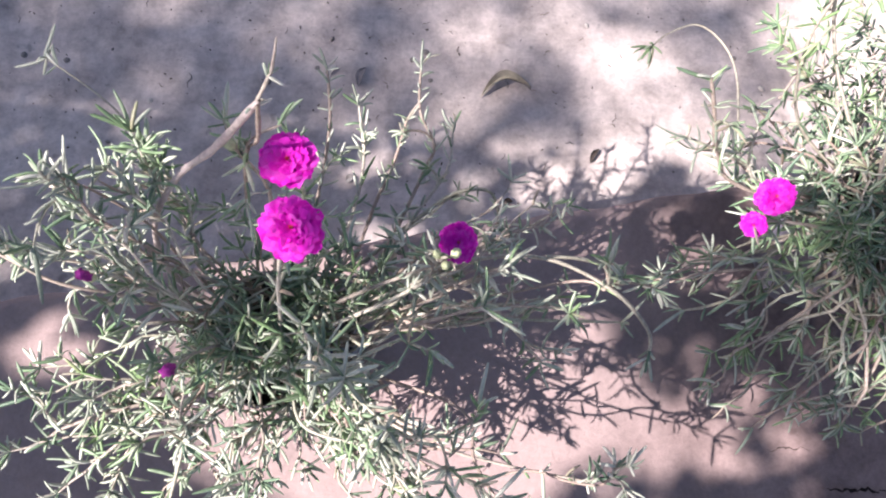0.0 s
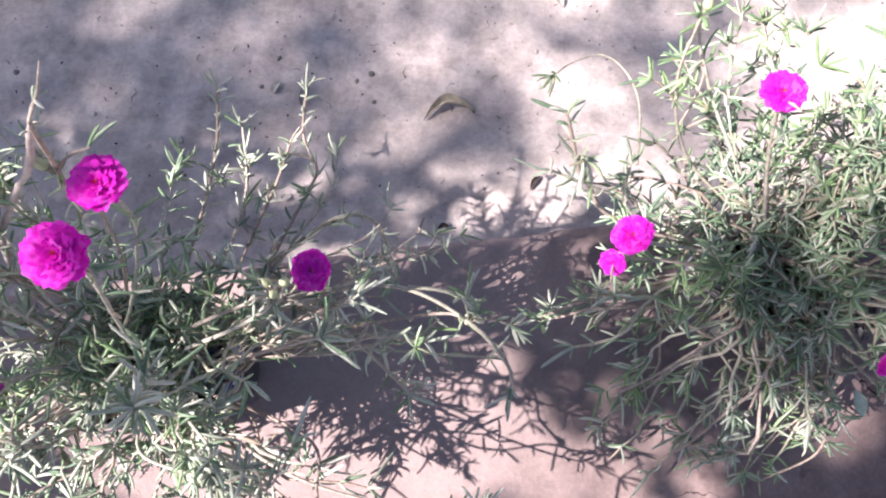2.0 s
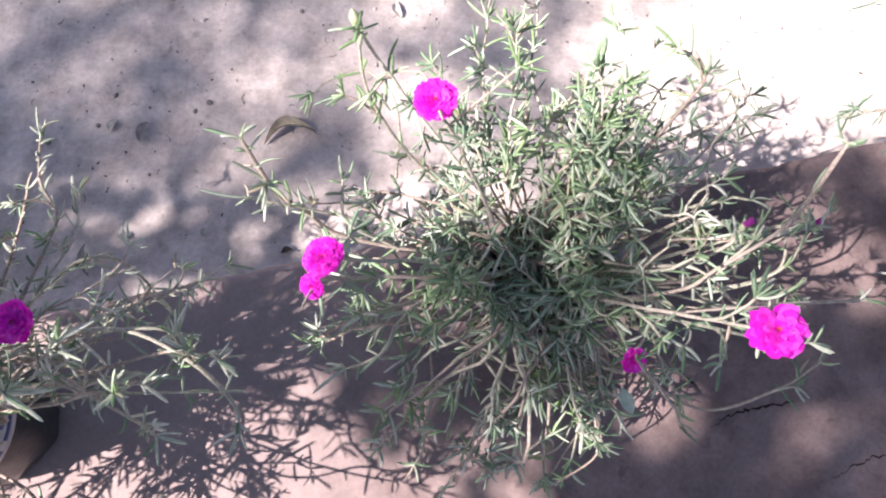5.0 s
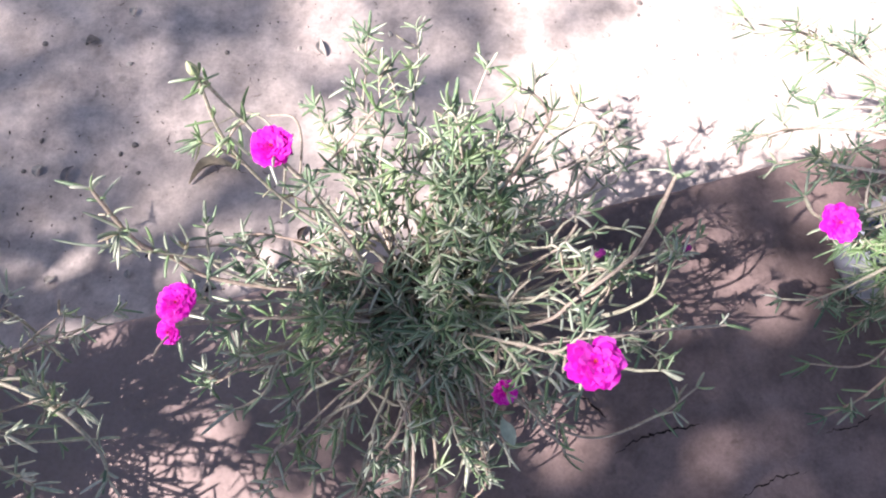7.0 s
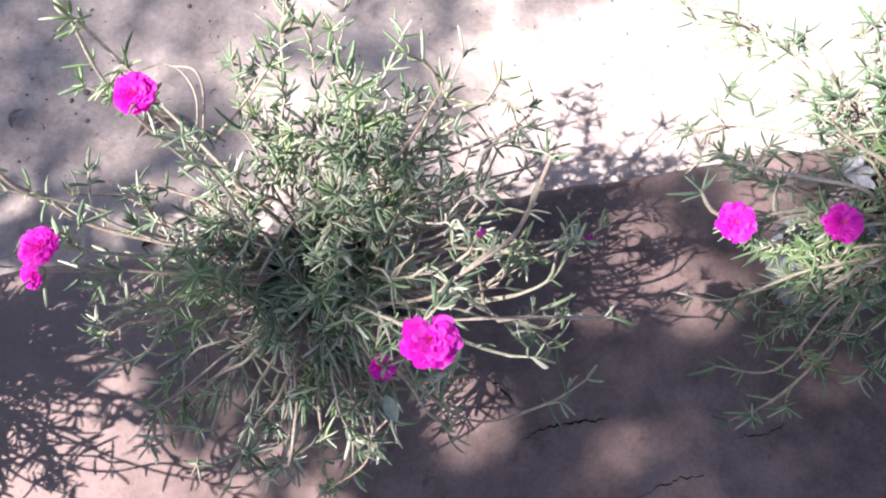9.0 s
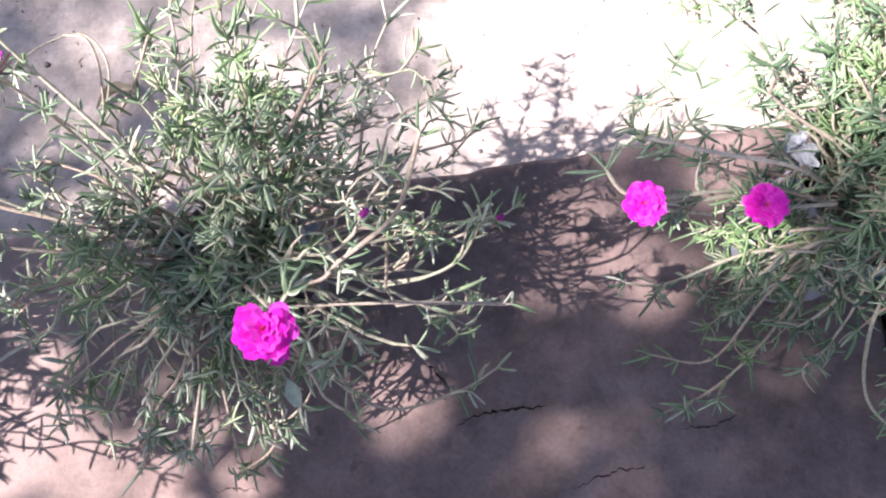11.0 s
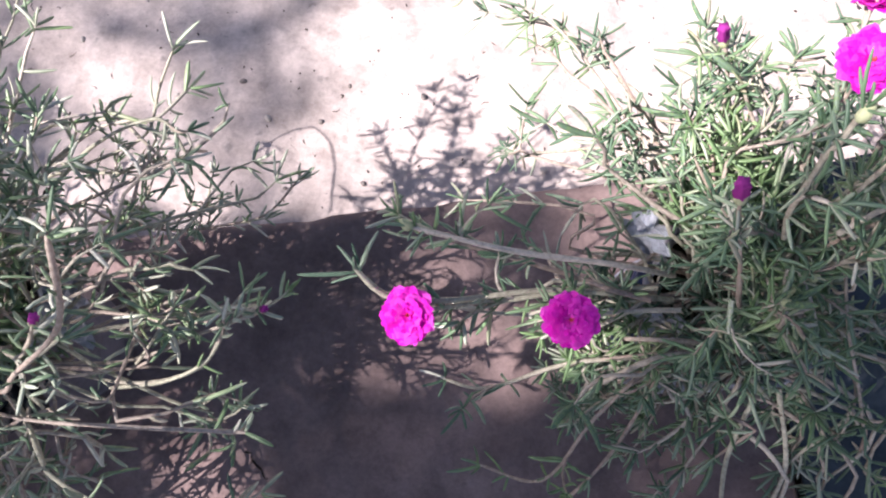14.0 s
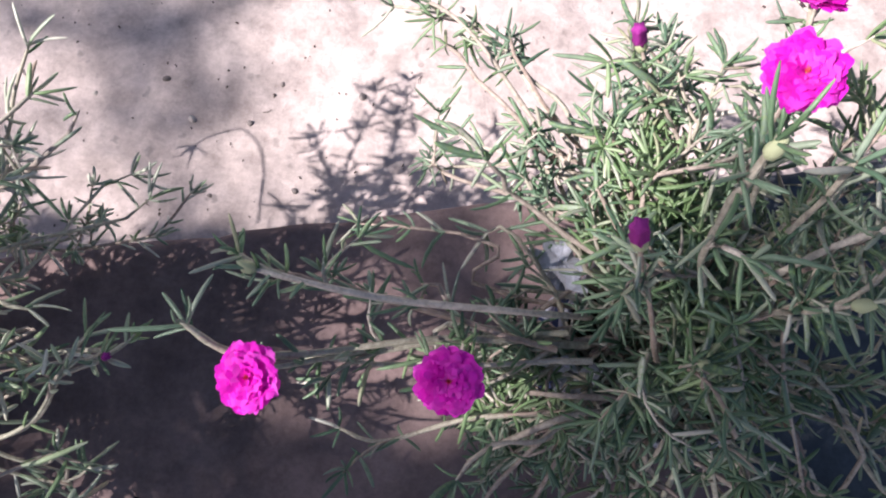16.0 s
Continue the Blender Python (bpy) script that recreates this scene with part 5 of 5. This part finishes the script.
def openness(u, v):
    """How freely the sun comes through the crown to that place: the share of leaves that is wanting there."""
    edge = u + 0.03 * math.sin(11 * v)
    u, v = u + 0.07 * (float(wave(u, v, 0.07, 11)) - 0.5), v + 0.07 * (float(wave(u, v, 0.07, 12)) - 0.5)
    best = 0.0
    for x, y, a, b, passed in WALL_GAPS + BED_GAPS + SOIL_GAPS:
        share = 1 + math.log(passed) / 4.3
        best = max(best, share * soft((1.1 - math.hypot((u - x) / a, (v - y) / b)) / 0.25))
    best = max(best, (0.40 + 0.25 * soft((u + 0.1) / 0.4)) * soft((v - 0.40 - 0.2 * soft((u - 0.5) / 0.3)) / 0.08) * soft((1.2 - u) / 0.1) * soft((u + 1.5) / 0.1))
    best += (1 - best) * soft((edge - 0.43) / 0.10) * soft((v - 0.55 - 0.06 * soft((u - 1.46) / 0.1)) / 0.065)
    for x, y, r, passed in CLUMPS:
        least = 1 + math.log(passed) / 4.3 if passed else 0.0
        best = min(best, least + (1 - least) * soft((math.hypot(u - x, v - y) - r) / 0.05))
    return best


rng = np.random.RandomState(5)
leaf_v, leaf_q = [], []
for k in range(56000):
    around, out = rng.uniform(0, 6.28), math.sqrt(rng.rand())
    out *= 0.88 + 0.12 * math.sin(3 * around + 1) + 0.06 * math.sin(8 * around)
    u, v = 0.35 + 2.2 * out * math.cos(around), 0.45 + 1.7 * out * math.sin(around)
    if k >= 26000:  # the side of the crown that spreads over the bed
        u, v = 4.3 + 2.5 * out * math.cos(around), 0.9 + 2.5 * out * math.sin(around)
        if u < 2.0:
            continue
    if rng.rand() < openness(u, v):
        continue
    h = rng.uniform(7.0, 9.0) if v > 0.5 and u < 0.78 else rng.uniform(5.0, 6.4) if u > 0.68 else rng.uniform(2.5, 3.4)
    p = np.array([u - SUN_X * (h - TOP), v - SUN_Y * (h - TOP), h])
    far, wide = rng.uniform(0.07, 0.10), rng.uniform(0.042, 0.058)
    d = unit(rng.normal(0, 1, 3) * (1, 1, 0.4))
    side = unit(np.cross(d, np.array([0.4, 0.15, 1.0]) + rng.normal(0, 0.35, 3)))
    fold = np.cross(side, d) * wide * 0.25
    n = len(leaf_v)
    leaf_v += [p - d * far / 2, p - d * far * 0.1 + side * wide / 2 + fold, p + d * far / 2, p - d * far * 0.1 - side * wide / 2 + fold, p - d * far * 0.05]
    leaf_q += [(n, n + 1, n + 2, n + 4), (n, n + 4, n + 2, n + 3)]
tree = new("shade_tree")
tree.matrix_basis = Matrix.Translation((-3.6, -1.6, 0))
tagged(tree, "broad-leaved tree that shades the bed", "tree")
off = np.array([-3.6, -1.6, 0])
put("crown", mesh_quads("crown", np.array(leaf_v) - off, leaf_q, TREE_LEAF, False), tree, "crown of small green leaves")
put("trunk", mesh_quads("trunk", *tube(smooth_line([(0, 0, -0.1), (0.03, 0.05, 0.8), (0.12, 0.2, 1.7), (0.5, 0.6, 2.6)], 6), 0.14, 0.09, rng, 14), BARK), tree)
for end in ((0.3, 1.0, 3.2), (0.75, 0.7, 3.4), (0.2, 1.6, 3.0), (1.0, 1.2, 3.3), (0.4, -0.6, 5.6), (2.0, -0.6, 5.5), (3.4, -0.7, 5.4), (-1.2, -1.0, 7.4)):
    put("limb", mesh_quads("limb", *tube(smooth_line([(0.35, 0.45, 2.3), (0.35 + (end[0] - 0.35) * 0.4, 0.45 + (end[1] - 0.45) * 0.4, 2.3 + (end[2] - 2.3) * 0.5), end], 6), 0.055, 0.012, rng, 8), BARK), tree)
